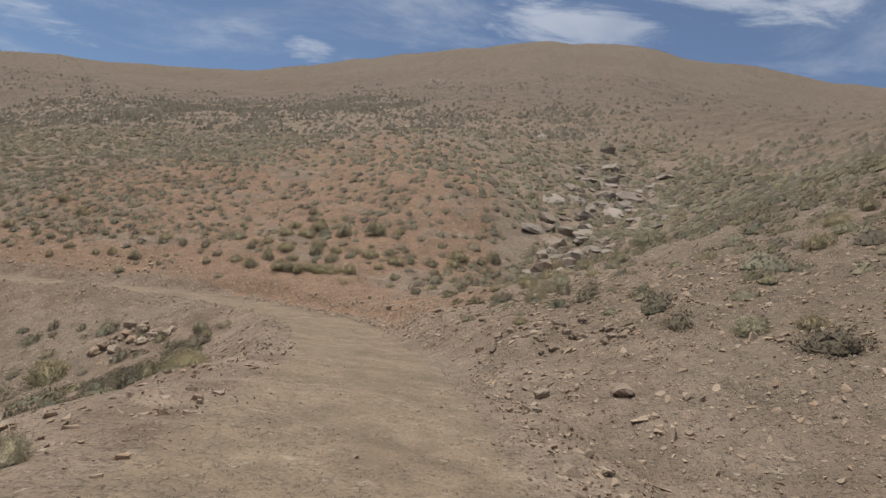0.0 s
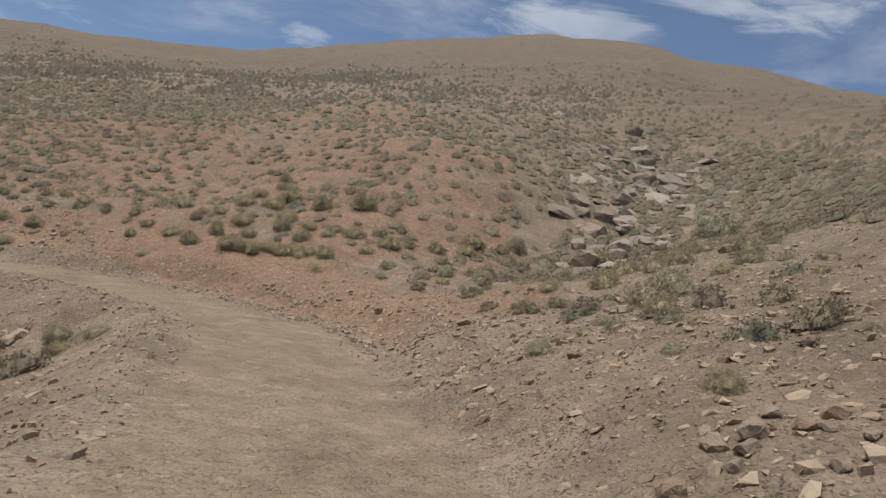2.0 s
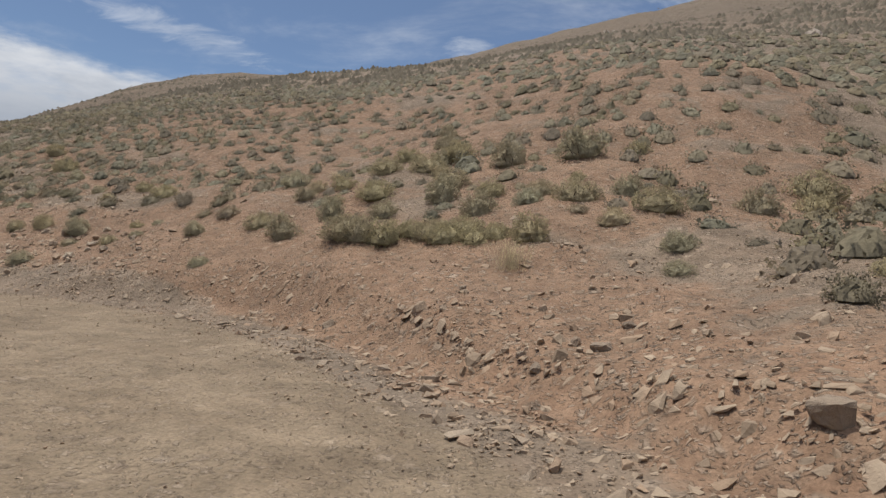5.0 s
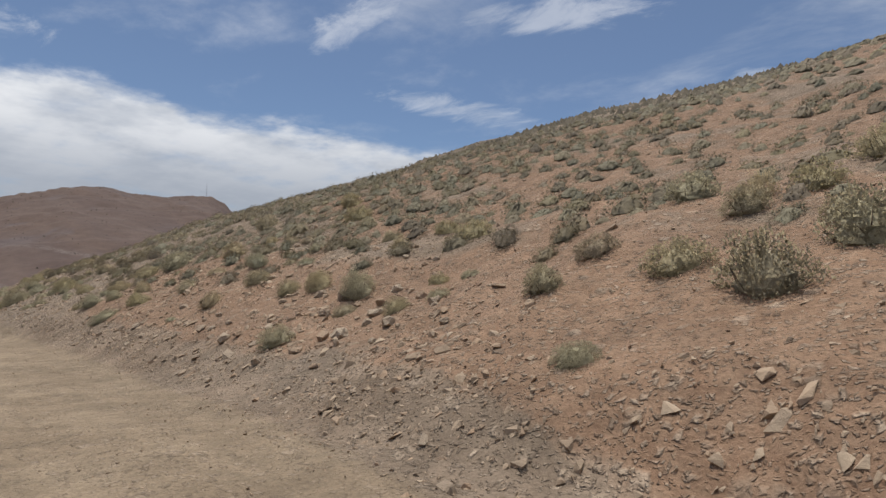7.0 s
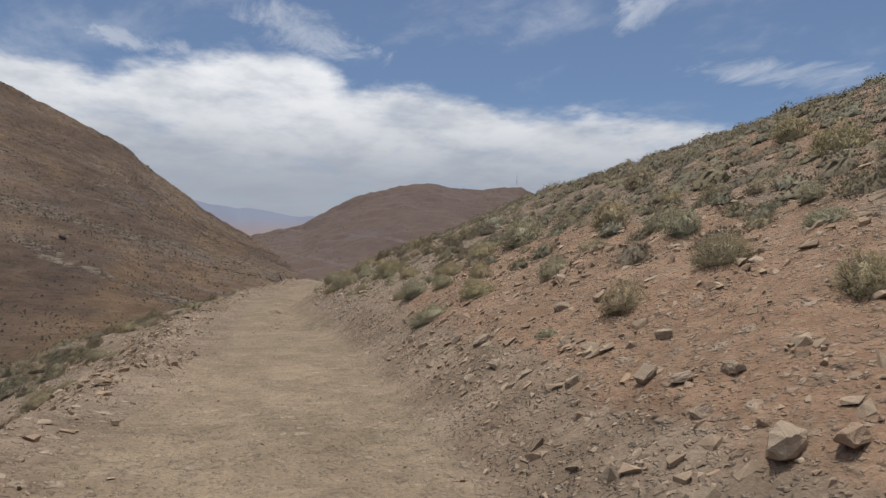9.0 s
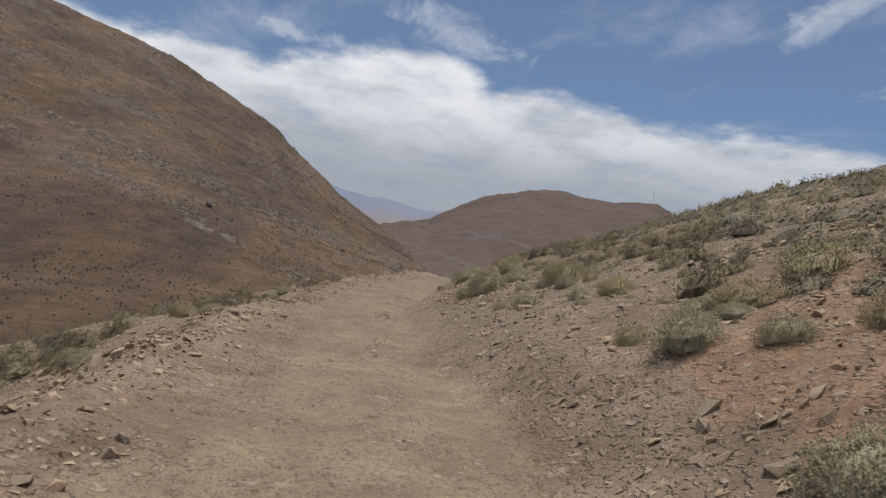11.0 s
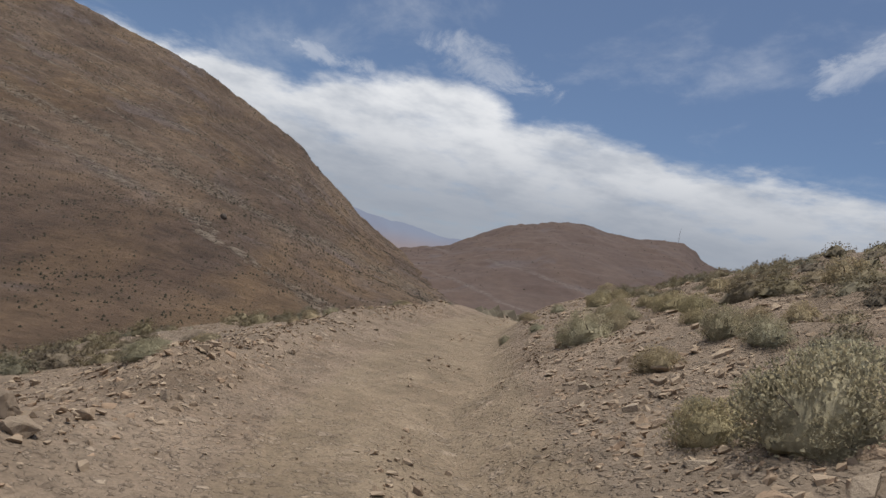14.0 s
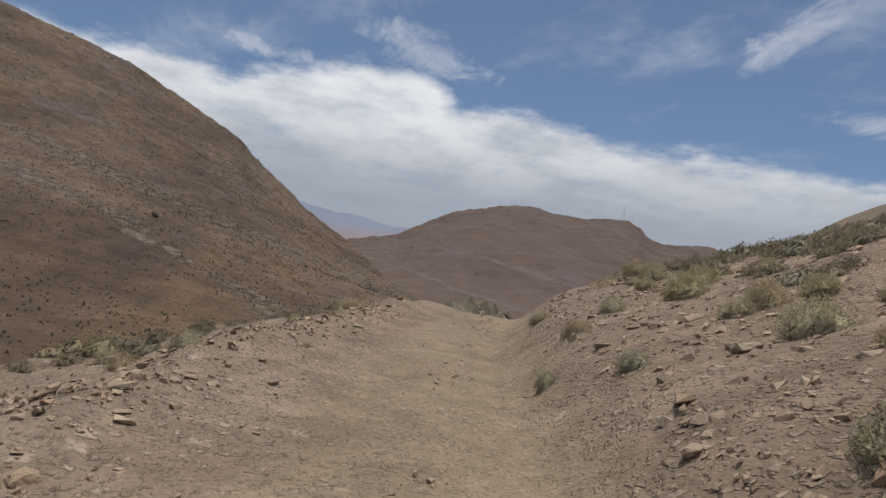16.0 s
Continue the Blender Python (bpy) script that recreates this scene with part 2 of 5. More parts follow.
def hillside(name, low, high, ochre, mauve, band, bump=0.6, beds=(), grain=1.0):
    """Bare mountain flank: two soils, mauve scree, ochre runs down the slope and pale tilted beds of rock (heights and half widths at y = 0)."""
    m, tree, shader = matter(name, 0.95)
    at = node(tree, "ShaderNodeTexCoord").outputs["Object"]
    zones = fuzz(tree, node(tree, "ShaderNodeMapping", Vector=at, Rotation=(0.1, 0.3, 0.4), Scale=(0.5, 1.0, 1.3)).outputs[0], 0.014, 6.0, 0.55, 0.5)
    col = blend(tree, span(tree, zones, 0.36, 0.64), low, high)
    runs = fuzz(tree, node(tree, "ShaderNodeMapping", Vector=at, Rotation=(0, 0, 0.42), Scale=(0.3, 1.6, 0.3)).outputs[0], 0.013, 6.0, 0.6, 0.6)
    col = blend(tree, span(tree, runs, 0.44, 0.66, 0.0, 0.6), col, ochre)
    thin_runs = fuzz(tree, node(tree, "ShaderNodeMapping", Vector=at, Rotation=(0, 0, 0.42), Scale=(0.25, 2.2, 0.25)).outputs[0], 0.045, 5.0, 0.6, 0.4)
    col = blend(tree, span(tree, thin_runs, 0.54, 0.68, 0.0, 0.2), col, ochre)
    col = blend(tree, span(tree, fuzz(tree, at, 0.017, 6.0, 0.6, 0.6), 0.54, 0.70, 0.0, 0.75), col, mauve)
    speck = fuzz(tree, at, 0.55, 6.0, 0.7)
    rubble = fuzz(tree, at, 0.1, 6.0, 0.75)
    col = blend(tree, 1.0, col, blend(tree, span(tree, rubble, 0.3, 0.7), [1 - 0.32 * grain] * 3, [1 + 0.32 * grain] * 3), "MULTIPLY")
    x, y, z = node(tree, "ShaderNodeSeparateXYZ", Vector=at).outputs
    level = calc(tree, "ADD", calc(tree, "ADD", z, calc(tree, "MULTIPLY", y, 0.28)), calc(tree, "MULTIPLY", calc(tree, "SUBTRACT", fuzz(tree, at, 0.02, 4.0, 0.6), 0.5), 9.0))
    chips = span(tree, fuzz(tree, at, 0.3, 6.0, 0.75), 0.44, 0.56)
    rise = calc(tree, "MULTIPLY", speck, 1.0)
    for k, (h, w) in enumerate(beds):
        off = calc(tree, "ABSOLUTE", calc(tree, "SUBTRACT", level, h))
        gap = span(tree, fuzz(tree, at, 0.011 + 0.003 * k, 4.0, 0.6), 0.38, 0.5)
        line = calc(tree, "MULTIPLY", calc(tree, "MULTIPLY", span(tree, off, 0.3 * w, w, 1.0, 0.0), chips), gap)
        col = blend(tree, calc(tree, "MULTIPLY", line, 0.7), col, band)
        rise = calc(tree, "ADD", rise, calc(tree, "MULTIPLY", line, 0.9))
    col = blend(tree, 1.0, col, blend(tree, speck, [1 - 0.5 * grain] * 3, [1 + 0.45 * grain] * 3), "MULTIPLY")
    tree.links.new(col, shader.inputs["Base Color"])
    relief(tree, shader, calc(tree, "ADD", rise, calc(tree, "MULTIPLY", rubble, 1.2)), bump, 1.4)
    return m


SOIL = soil()
STONE = rock("tan_grey_stone", (0.258, 0.198, 0.144), (0.405, 0.325, 0.243), (0.345, 0.246, 0.170))
BROWN_STONE = rock("brown_broken_stone", (0.19, 0.142, 0.103), (0.30, 0.235, 0.175), (0.26, 0.178, 0.122))
GULLY_STONE = rock("grey_gully_rock", (0.225, 0.186, 0.150), (0.345, 0.292, 0.24), (0.28, 0.22, 0.168))
PALE_STONE = rock("pale_wall_stone", (0.42, 0.37, 0.31), (0.58, 0.53, 0.46), (0.5, 0.43, 0.35))
GRAVEL = rock("tan_gravel", (0.275, 0.204, 0.142), (0.40, 0.310, 0.224), (0.35, 0.246, 0.166))
LEAF, LEAF_FIELD = foliage("shrub_leaf", False), foliage("shrub_leaf_field", True)
# far dots of scrub: the shrubs' shadow is painted into this leaf colour
SHADOWED_LEAF = plain("shadowed_scrub_leaf", (0.03, 0.028, 0.018), (0.055, 0.05, 0.032), 0.5)
FAR_LEAF = plain("far_scrub_leaf", (0.125, 0.104, 0.072), (0.185, 0.155, 0.110), 0.4)
TWIG = plain("grey_twig", (0.10, 0.075, 0.055), (0.17, 0.13, 0.10), 30.0)
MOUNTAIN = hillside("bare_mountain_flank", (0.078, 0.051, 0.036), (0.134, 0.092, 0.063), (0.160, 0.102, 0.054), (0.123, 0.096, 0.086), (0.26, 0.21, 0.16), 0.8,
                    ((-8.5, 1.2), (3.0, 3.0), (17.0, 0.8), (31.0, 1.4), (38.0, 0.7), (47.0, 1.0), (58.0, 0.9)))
RED_HILL = hillside("bare_red_hill", (0.092, 0.063, 0.053), (0.112, 0.079, 0.066), (0.118, 0.080, 0.062), (0.110, 0.087, 0.084), (0.160, 0.132, 0.120), 0.08, ((22.0, 2.0), (60.0, 3.0)), 0.45)


# ---- shape of the land ----
def value_noise(x, y, seed):
    """Smooth noise in -1..1 on a unit lattice."""
    xi, yi = np.floor(x).astype(np.int64), np.floor(y).astype(np.int64)
    u, v = x - xi, y - yi
    u, v = u * u * u * (u * (u * 6 - 15) + 10), v * v * v * (v * (v * 6 - 15) + 10)

    def corner(a, b):
        h = (a * 374761393 + b * 668265263 + seed * 974711) & 0xFFFFFFFF
        h = ((h ^ (h >> 13)) * 1274126177) & 0xFFFFFFFF
        return ((h ^ (h >> 16)) & 0xFFFF) / 32767.5 - 1.0
    return (corner(xi, yi) * (1 - u) + corner(xi + 1, yi) * u) * (1 - v) + (corner(xi, yi + 1) * (1 - u) + corner(xi + 1, yi + 1) * u) * v


def rough(x, y, size, octaves=4, seed=0, keep=0.5):
    total, a = 0.0, 1.0
    for k in range(octaves):
        c, s = math.cos(k * 1.1), math.sin(k * 1.1)
        total = total + a * value_noise((c * x - s * y) / size + 17.3 * k, (s * x + c * y) / size - 9.1 * k, seed + k)
        size, a = size / 2.07, a * keep
    return total


def smooth(v, lo, hi):
    v = np.clip((v - lo) / (hi - lo), 0, 1)
    return v * v * (3 - 2 * v)


# the track: x, y and height of its middle
TRACK = np.array([
    (1.20, -30.00, 2.10),
    (0.40, -12.00, 0.80),
    (-0.10, 0.62, -0.14),
    (-0.60, 8.23, -0.65),
    (-1.26, 15.31, -1.37),
    (-4.05, 25.99, -2.23),
    (-7.70, 30.28, -2.49),
    (-11.32, 32.92, -2.73),
    (-15.53, 34.49, -2.90),
    (-20.04, 35.34, -3.23),
    (-29.47, 36.83, -3.77),
    (-36.49, 37.32, -4.11),
    (-42.54, 38.01, -4.39),
    (-46.46, 38.63, -4.52),
    (-54.00, 40.60, -4.55),
    (-61.00, 43.20, -4.60),
    (-68.00, 46.40, -4.80),
    (-78.00, 52.00, -6.50),
    (-95.00, 62.00, -9.50),
])


def catmull(p, n=24):
    p = np.vstack([2 * p[0] - p[1], p, 2 * p[-1] - p[-2]])
    u = np.linspace(0, 1, n, endpoint=False)[:, None]
    out = []
    for i in range(1, len(p) - 2):
        a, b, c, d = p[i - 1:i + 3]
        out.append(0.5 * (2 * b + (c - a) * u + (2 * a - 5 * b + 4 * c - d) * u * u + (3 * b - a - 3 * c + d) * u ** 3))
    return np.vstack(out + [p[-2:-1]])


LINE = catmull(TRACK)
AHEAD = np.gradient(LINE[:, :2], axis=0)
AHEAD /= np.linalg.norm(AHEAD, axis=1)[:, None]
RIGHT = np.stack([AHEAD[:, 1], -AHEAD[:, 0]], 1)
ALONG = np.concatenate([[0], np.cumsum(np.linalg.norm(np.diff(LINE[:, :2], axis=0), axis=1))])


def to_track(x, y):
    """Distance from the track's middle (to its right positive), the track's height there and the way along it."""
    d, z, s = np.empty(x.size), np.empty(x.size), np.empty(x.size)
    for a in range(0, x.size, 8000):
        dx, dy = x[a:a + 8000, None] - LINE[:, 0], y[a:a + 8000, None] - LINE[:, 1]
        q = dx * dx + dy * dy
        j = q.argmin(1)
        k = np.arange(j.size)
        d[a:a + 8000] = np.sqrt(q[k, j]) * np.sign(dx[k, j] * RIGHT[j, 0] + dy[k, j] * RIGHT[j, 1])
        z[a:a + 8000], s[a:a + 8000] = LINE[j, 2], ALONG[j]
    return d, z, s


# swells and hollows of the near hill: heights on a coarse lattice of soft mounds
MOUND_X, MOUND_Y, MOUND_SIZE = np.linspace(-85, 40, 7), np.linspace(5, 95, 5), 17.0
MOUNDS = np.array([
    (0.36, 3.06, 0.11, 0.59, 0.93, 1.53, 0.90),
    (1.81, 0.97, -4.21, 0.05, -6.00, 4.37, 1.59),
    (1.47, -0.65, 3.89, -2.41, 2.20, -9.77, 3.10),
    (1.21, 0.75, -0.74, -1.69, 0.96, -1.56, -1.66),
    (3.27, -0.22, 3.19, -1.37, -0.30, -2.27, -2.45),
])
TILT = (-5.079, 11.162, 14.001, 0.500)


def near_hill(x, y):
    z = TILT[0] + TILT[1] * x / 50 + TILT[2] * y / 50 + TILT[3] * (y / 50) ** 2 + 0.12
    for j, my in enumerate(MOUND_Y):
        gy = np.exp(-((y - my) ** 2) / (2 * MOUND_SIZE ** 2))
        for i, mx in enumerate(MOUND_X):
            z = z + MOUNDS[j, i] * gy * np.exp(-((x - mx) ** 2) / (2 * MOUND_SIZE ** 2))
    return z


# smaller swells, among them the hollow of the gully and the brow above the bank
SWELL_X, SWELL_Y, SWELL_SIZE = np.arange(-28, 27, 9.0), np.arange(12, 76, 9.0), 6.5
SWELLS = np.array([
    (-0.00, 0.01, 0.24, 1.03, 0.18, -0.17, -0.01),
    (-0.01, -0.10, -0.15, 0.15, -0.22, -0.18, -0.04),
    (0.05, -0.68, -0.31, 0.41, 0.30, 0.33, -0.12),
    (0.06, 0.17, 0.53, -0.24, -1.78, 0.16, -0.03),
    (0.06, -0.11, -0.57, 1.02, -0.87, 0.32, 0.12),
    (0.61, -0.13, -0.69, 1.43, 0.31, 0.06, -0.04),
    (0.29, 0.32, -0.18, -0.38, 0.10, 0.34, -0.29),
    (0.04, 0.09, 0.50, 0.43, 0.01, -0.77, -1.01),
])


def swells(x, y):
    z = 0.0
    for j, my in enumerate(SWELL_Y):
        gy = np.exp(-((y - my) ** 2) / (2 * SWELL_SIZE ** 2))
        for i, mx in enumerate(SWELL_X):
            z = z + SWELLS[j, i] * gy * np.exp(-((x - mx) ** 2) / (2 * SWELL_SIZE ** 2))
    return z


# the skyline of the big hill as seen from the valley's head: yaw and tangent height
HILL_YAW = (-180, -120, -60, -39, -30, -20, -14, -9, -4, 1, 6, 10, 14, 21, 27.5, 31, 34, 37, 40, 44, 50, 60, 75, 120, 150, 180)
HILL_RISE = (7, 10, 13.5, 16.2, 17.8, 19.5, 20.0, 20.0, 19.4, 18.5, 17.1, 15.8, 14.6, 12.9, 11.5, 11.4, 11.1, 10.2, 8.9, 7.0, 3, -4, -15, -16, -3, 7)


def wide_land(x, y):
    dx, dy = x + 1.0, y - 15.0
    r = np.hypot(dx, dy) + 1e-6
    yaw = np.degrees(np.arctan2(-dx, dy))
    ridge = 560.0 * np.tan(np.radians(sum(np.interp(yaw + k, HILL_YAW, HILL_RISE) for k in (-2, -1, 0, 1, 2)) / 5 + 0.25 * rough(yaw, yaw * 0, 7.0, 3, 45)))
    up = ridge * np.minimum(r / 560.0, 1.0) ** 1.1
    down = ridge - (ridge + 40.0) * smooth(r, 560, 1300)
    z = np.where(r < 560, up, down)
    return z + rough(x, y, 60.0, 4, 40) * 2.2 * smooth(r, 90, 200)


# how far from the valley's head the dense scrub reaches up the hill, by the yaw
BROW_YAW, BROW_REACH = (-90, -60, -40, -27, -20, -5, 2, 8, 20, 40, 60), (45, 48, 58, 78, 87, 92, 98, 145, 160, 125, 110)


def past_brow(x, y):
    """Metres beyond the upper edge of the scrub; below zero within it."""
    yaw = np.degrees(np.arctan2(-(x + 1.0), y - 15.0))
    return np.hypot(x + 1.0, y - 15.0) - np.interp(yaw, BROW_YAW, BROW_REACH) + 6 * rough(x, y, 22.0, 3, 47)


def land(x, y, detail=True):
    """Height of the ground and how far it is from the track."""
    x, y = np.atleast_1d(np.asarray(x, float)), np.atleast_1d(np.asarray(y, float))
    d, zr, s = to_track(x, y)
    outside = np.hypot(np.maximum(np.maximum(-80 - x, x - 36), 0), np.maximum(np.maximum(-2 - y, y - 88), 0))
    mix = smooth(outside, 0, 45)
    inner = near_hill(np.clip(x, -125, 75), np.clip(y, -45, 130))
    inner = inner + swells(x, y)
    h = inner * (1 - mix) + wide_land(x, y) * mix
    h = h - 0.36 * np.clip(-d - 7.0, 0, 26) * smooth(-x, 5, 22)
    steep = np.clip((-zr - 3.5) / 0.9, 0, 1)
    bend = smooth(s, 52, 58) * (1 - smooth(s, 66, 71))
    half = np.where(d > 0, 1.65 - 0.65 * steep + 1.5 * bend, 1.65)
    side = np.maximum(np.abs(d) - half - 0.2 * value_noise(s / 3.1, np.sign(d) * 5.0, 7), 0)
    # spoil heaped along the outer edge
    heap = (0.42 - 0.12 * smooth(s, 74, 84)) * np.exp(-((d + 2.75) / 0.75) ** 2) * (0.65 + 0.5 * value_noise(s / 1.7, d * 0.3, 3)) * smooth(s, 46, 62)
    away = np.maximum(side - 0.9, 0)
    shelf = smooth(-x, 32, 42) * (d < 0)
    floor = zr - 0.45 * away * (1 - shelf) - (0.27 * np.minimum(away, 6.0) + 0.5 * np.maximum(away - 6.0, 0)) * shelf
    z = np.clip(h, floor, zr + (0.62 + 0.35 * steep + 0.35 * bend) * side + 0.10 * np.clip(d - 1.65, 0, 1.6) * bend)
    if detail:
        off = smooth(np.abs(d), 1.3, 4.0)
        fade = 1 - smooth(outside, 60, 200)
        z = z + off * fade * (0.13 * rough(x, y, 2.6, 4, 11, 0.6) + 0.055 * rough(x, y, 0.8, 2, 23))
        z = z + (1 - off) * 0.006 * rough(x, y, 0.8, 2, 31)
        ruts = np.exp(-((np.abs(d + 0.1) - 0.78) / 0.24) ** 2)
        z = z - 0.03 * ruts * (0.8 + 0.3 * value_noise(s / 2.5, 0 * d, 5)) + 0.02 * np.exp(-(d / 0.35) ** 2)
    return z + heap, d, s


def height(x, y):
    return land(x, y)[0]


# ---- mesh helpers ----
def raw_mesh(name, verts, faces, soft=None, smooth_faces=False, **floats):
    """A mesh from arrays; faces all of one size. floats: values a vertex."""
    verts, faces = np.asarray(verts, np.float32), np.asarray(faces, np.int32)
    me = bpy.data.meshes.new(name)
    me.vertices.add(len(verts))
    me.vertices.foreach_set("co", verts.ravel())
    me.loops.add(faces.size)
    me.loops.foreach_set("vertex_index", faces.ravel())
    me.polygons.add(len(faces))
    me.polygons.foreach_set("loop_start", np.arange(0, faces.size, faces.shape[1], dtype=np.int32))
    me.polygons.foreach_set("use_smooth", np.full(len(faces), smooth_faces))
    for key, value in floats.items():
        me.attributes.new(key, "FLOAT", "POINT").data.foreach_set("value", np.asarray(value, np.float32))
    if soft is not None:
        me.attributes.new("soft", "FLOAT_VECTOR", "POINT").data.foreach_set("vector", np.asarray(soft, np.float32).ravel())
    me.update()
    return me


def part(name, me, material, parent=None, label=""):
    if not me.materials:
        me.materials.append(material)
    ob = new(name, me)
    ob.parent = parent
    return tagged(ob, label)


def arrays(bm):
    """Vertices and triangles of a bmesh, which is then freed."""
    bmesh.ops.triangulate(bm, faces=bm.faces[:])
    bm.verts.ensure_lookup_table()
    v = np.array([p.co[:] for p in bm.verts])
    f = np.array([[p.index for p in face.verts] for face in bm.faces])
    bm.free()
    return v, f


def turn_z(a):
    c, s, o, i = np.cos(a), np.sin(a), np.zeros_like(a), np.ones_like(a)
    return np.stack([np.stack([c, -s, o], -1), np.stack([s, c, o], -1), np.stack([o, o, i], -1)], -2)


def turn_x(a):
    c, s, o, i = np.cos(a), np.sin(a), np.zeros_like(a), np.ones_like(a)
    return np.stack([np.stack([i, o, o], -1), np.stack([o, c, -s], -1), np.stack([o, s, c], -1)], -2)


def field(name, shapes, kinds, places, sizes, spins, tips, material, label, category, tint=None, slope=None):
    """One object of kind stuff: many copies of a few shapes, joined."""
    vs, fs, ts, ns, base = [], [], [], [], 0
    for k, (v, f, *soft) in enumerate(shapes):
        w = np.where(kinds == k)[0]
        if not len(w):
            continue
        m = turn_z(spins[w]) @ turn_x(tips[w])
        p = np.einsum("nij,nvj->nvi", m, v[None] * sizes[w][:, None, :])
        if slope is not None:
            p[:, :, 2] += 0.85 * (p[:, :, 0] * slope[0][w][:, None] + p[:, :, 1] * slope[1][w][:, None])
        vs.append((p + places[w][:, None, :]).reshape(-1, 3))
        if soft:
            ns.append(np.einsum("nij,vj->nvi", m, soft[0]).reshape(-1, 3))
        fs.append((f[None] + (np.arange(len(w)) * len(v))[:, None, None] + base).reshape(-1, 3))
        ts.append(np.repeat(tint[w] if tint is not None else np.zeros(len(w)), len(v)))
        base += len(w) * len(v)
    me = raw_mesh(name, np.vstack(vs), np.vstack(fs), np.vstack(ns) if ns else None, tint=np.concatenate(ts))
    return tagged(part(name, me, material), label, category, kind="stuff")


# ---- ground ----
def lines(lo, hi, step, reach, growth):
    mid = list(np.arange(lo, hi + 1e-6, step))
    out, s, p = [], step, 0.0
    while p < reach:
        s *= growth
        p += s
        out.append(p)
    return np.array([lo - p for p in out[::-1]] + mid + [hi + p for p in out])


def make_ground():
    gx, gy = lines(-66, 12, 0.34, 4200, 1.06), lines(4, 56, 0.34, 4200, 1.06)
    x, y = (a.ravel() for a in np.meshgrid(gx, gy))
    z, d, s = land(x, y)
    nx, ny = len(gx), len(gy)
    i = (np.arange(ny - 1)[:, None] * nx + np.arange(nx - 1)[None]).ravel()
    faces = np.stack([i, i + 1, i + nx + 1, i + nx], 1)
    late, bend = smooth(s, 84, 92), smooth(s, 50, 56) * (1 - smooth(s, 66, 72))
    road = 1 - smooth(np.abs(d + 0.2 - 0.45 * late) - 0.4 * bend, 1.25 - 0.3 * late, 2.0 - 0.3 * late)
    cut = smooth(d, 1.6, 3.2) * (1 - smooth(d, 5.5, 10.0)) * 1.05
    mid_slope = smooth(d, 4, 9) * (1 - smooth(d, 30, 60)) * 0.86
    red = np.maximum(cut, mid_slope) * (1 - smooth(x, 3.0, 7.0)) * smooth(y, 23, 28) * smooth(s, 40, 52) * (1 - 0.6 * smooth(s, 84, 92))
    far = np.maximum(smooth(past_brow(x, y), -22, 14) * (y > 5), 0.85 * smooth(-d, 5, 12) * smooth(-x, 10, 24))
    far = np.maximum(far, 0.75 * np.exp(-((x - 8.0) / 6.0) ** 2 - ((y - 16.0) / 9.0) ** 2) * smooth(d, 1.8, 3.0))
    me = raw_mesh("ground", np.stack([x, y, z], 1), faces, None, True, road=road, red=red, far=far)
    tagged(part("ground", me, SOIL), "dry stony hillside with a tan dirt track cut across it", "ground", kind="structure")


make_ground()

# ---- far mountains ----
EYE = (-35.0, 37.0)


def mountain(name, yaws, rises, r0, r1, foot, power, material, label, gullies, seed, behind):
    """A flank that climbs from its foot at r0 to its crest at r1 and falls away behind."""
    a = np.linspace(yaws[0], yaws[-1], int((yaws[-1] - yaws[0]) / 0.22))
    u = np.concatenate([np.linspace(0, 1, 110), 1 + np.linspace(0.02, 1, 25) * behind])
    yaw, u = (m.ravel() for m in np.meshgrid(a, u))
    nu = 135
    crest = r1 * np.tan(np.radians(np.interp(yaw, yaws, rises)))
    r = r0 + (r1 - r0) * u
    z = np.where(u <= 1, foot + (crest - foot) * np.minimum(u, 1) ** power, crest - (crest - foot + 30) * smooth(u, 1, 1 + behind))
    t = np.radians(yaw)
    x, y = EYE[0] - r * np.sin(t), EYE[1] + r * np.cos(t)
    cut = np.sqrt(rough(x + 30 * u, y, 70.0, 4, seed) ** 2 + 0.03)
    z = z - gullies * (1 - np.minimum(cut * 1.6, 1)) ** 2 * np.clip(u * (1.35 - u), 0, 1) * 2.0
    z = z + rough(x, y, 38.0, 5, seed + 9) * gullies * 0.35 * smooth(u, 0.0, 0.2)
    z = z + np.abs(rough(x, y, 16.0, 3, seed + 21)) * gullies * 0.6 * smooth(u, 0.75, 1.0)
    na = len(a)
    i = (np.arange(nu - 1)[:, None] * na + np.arange(na - 1)[None]).ravel()
    me = raw_mesh(name, np.stack([x, y, z], 1), np.stack([i, i + 1, i + na + 1, i + na], 1), None, True)
    tagged(part(name, me, material), label, "mountain", kind="structure")
    return x, y, z, yaw, u, na


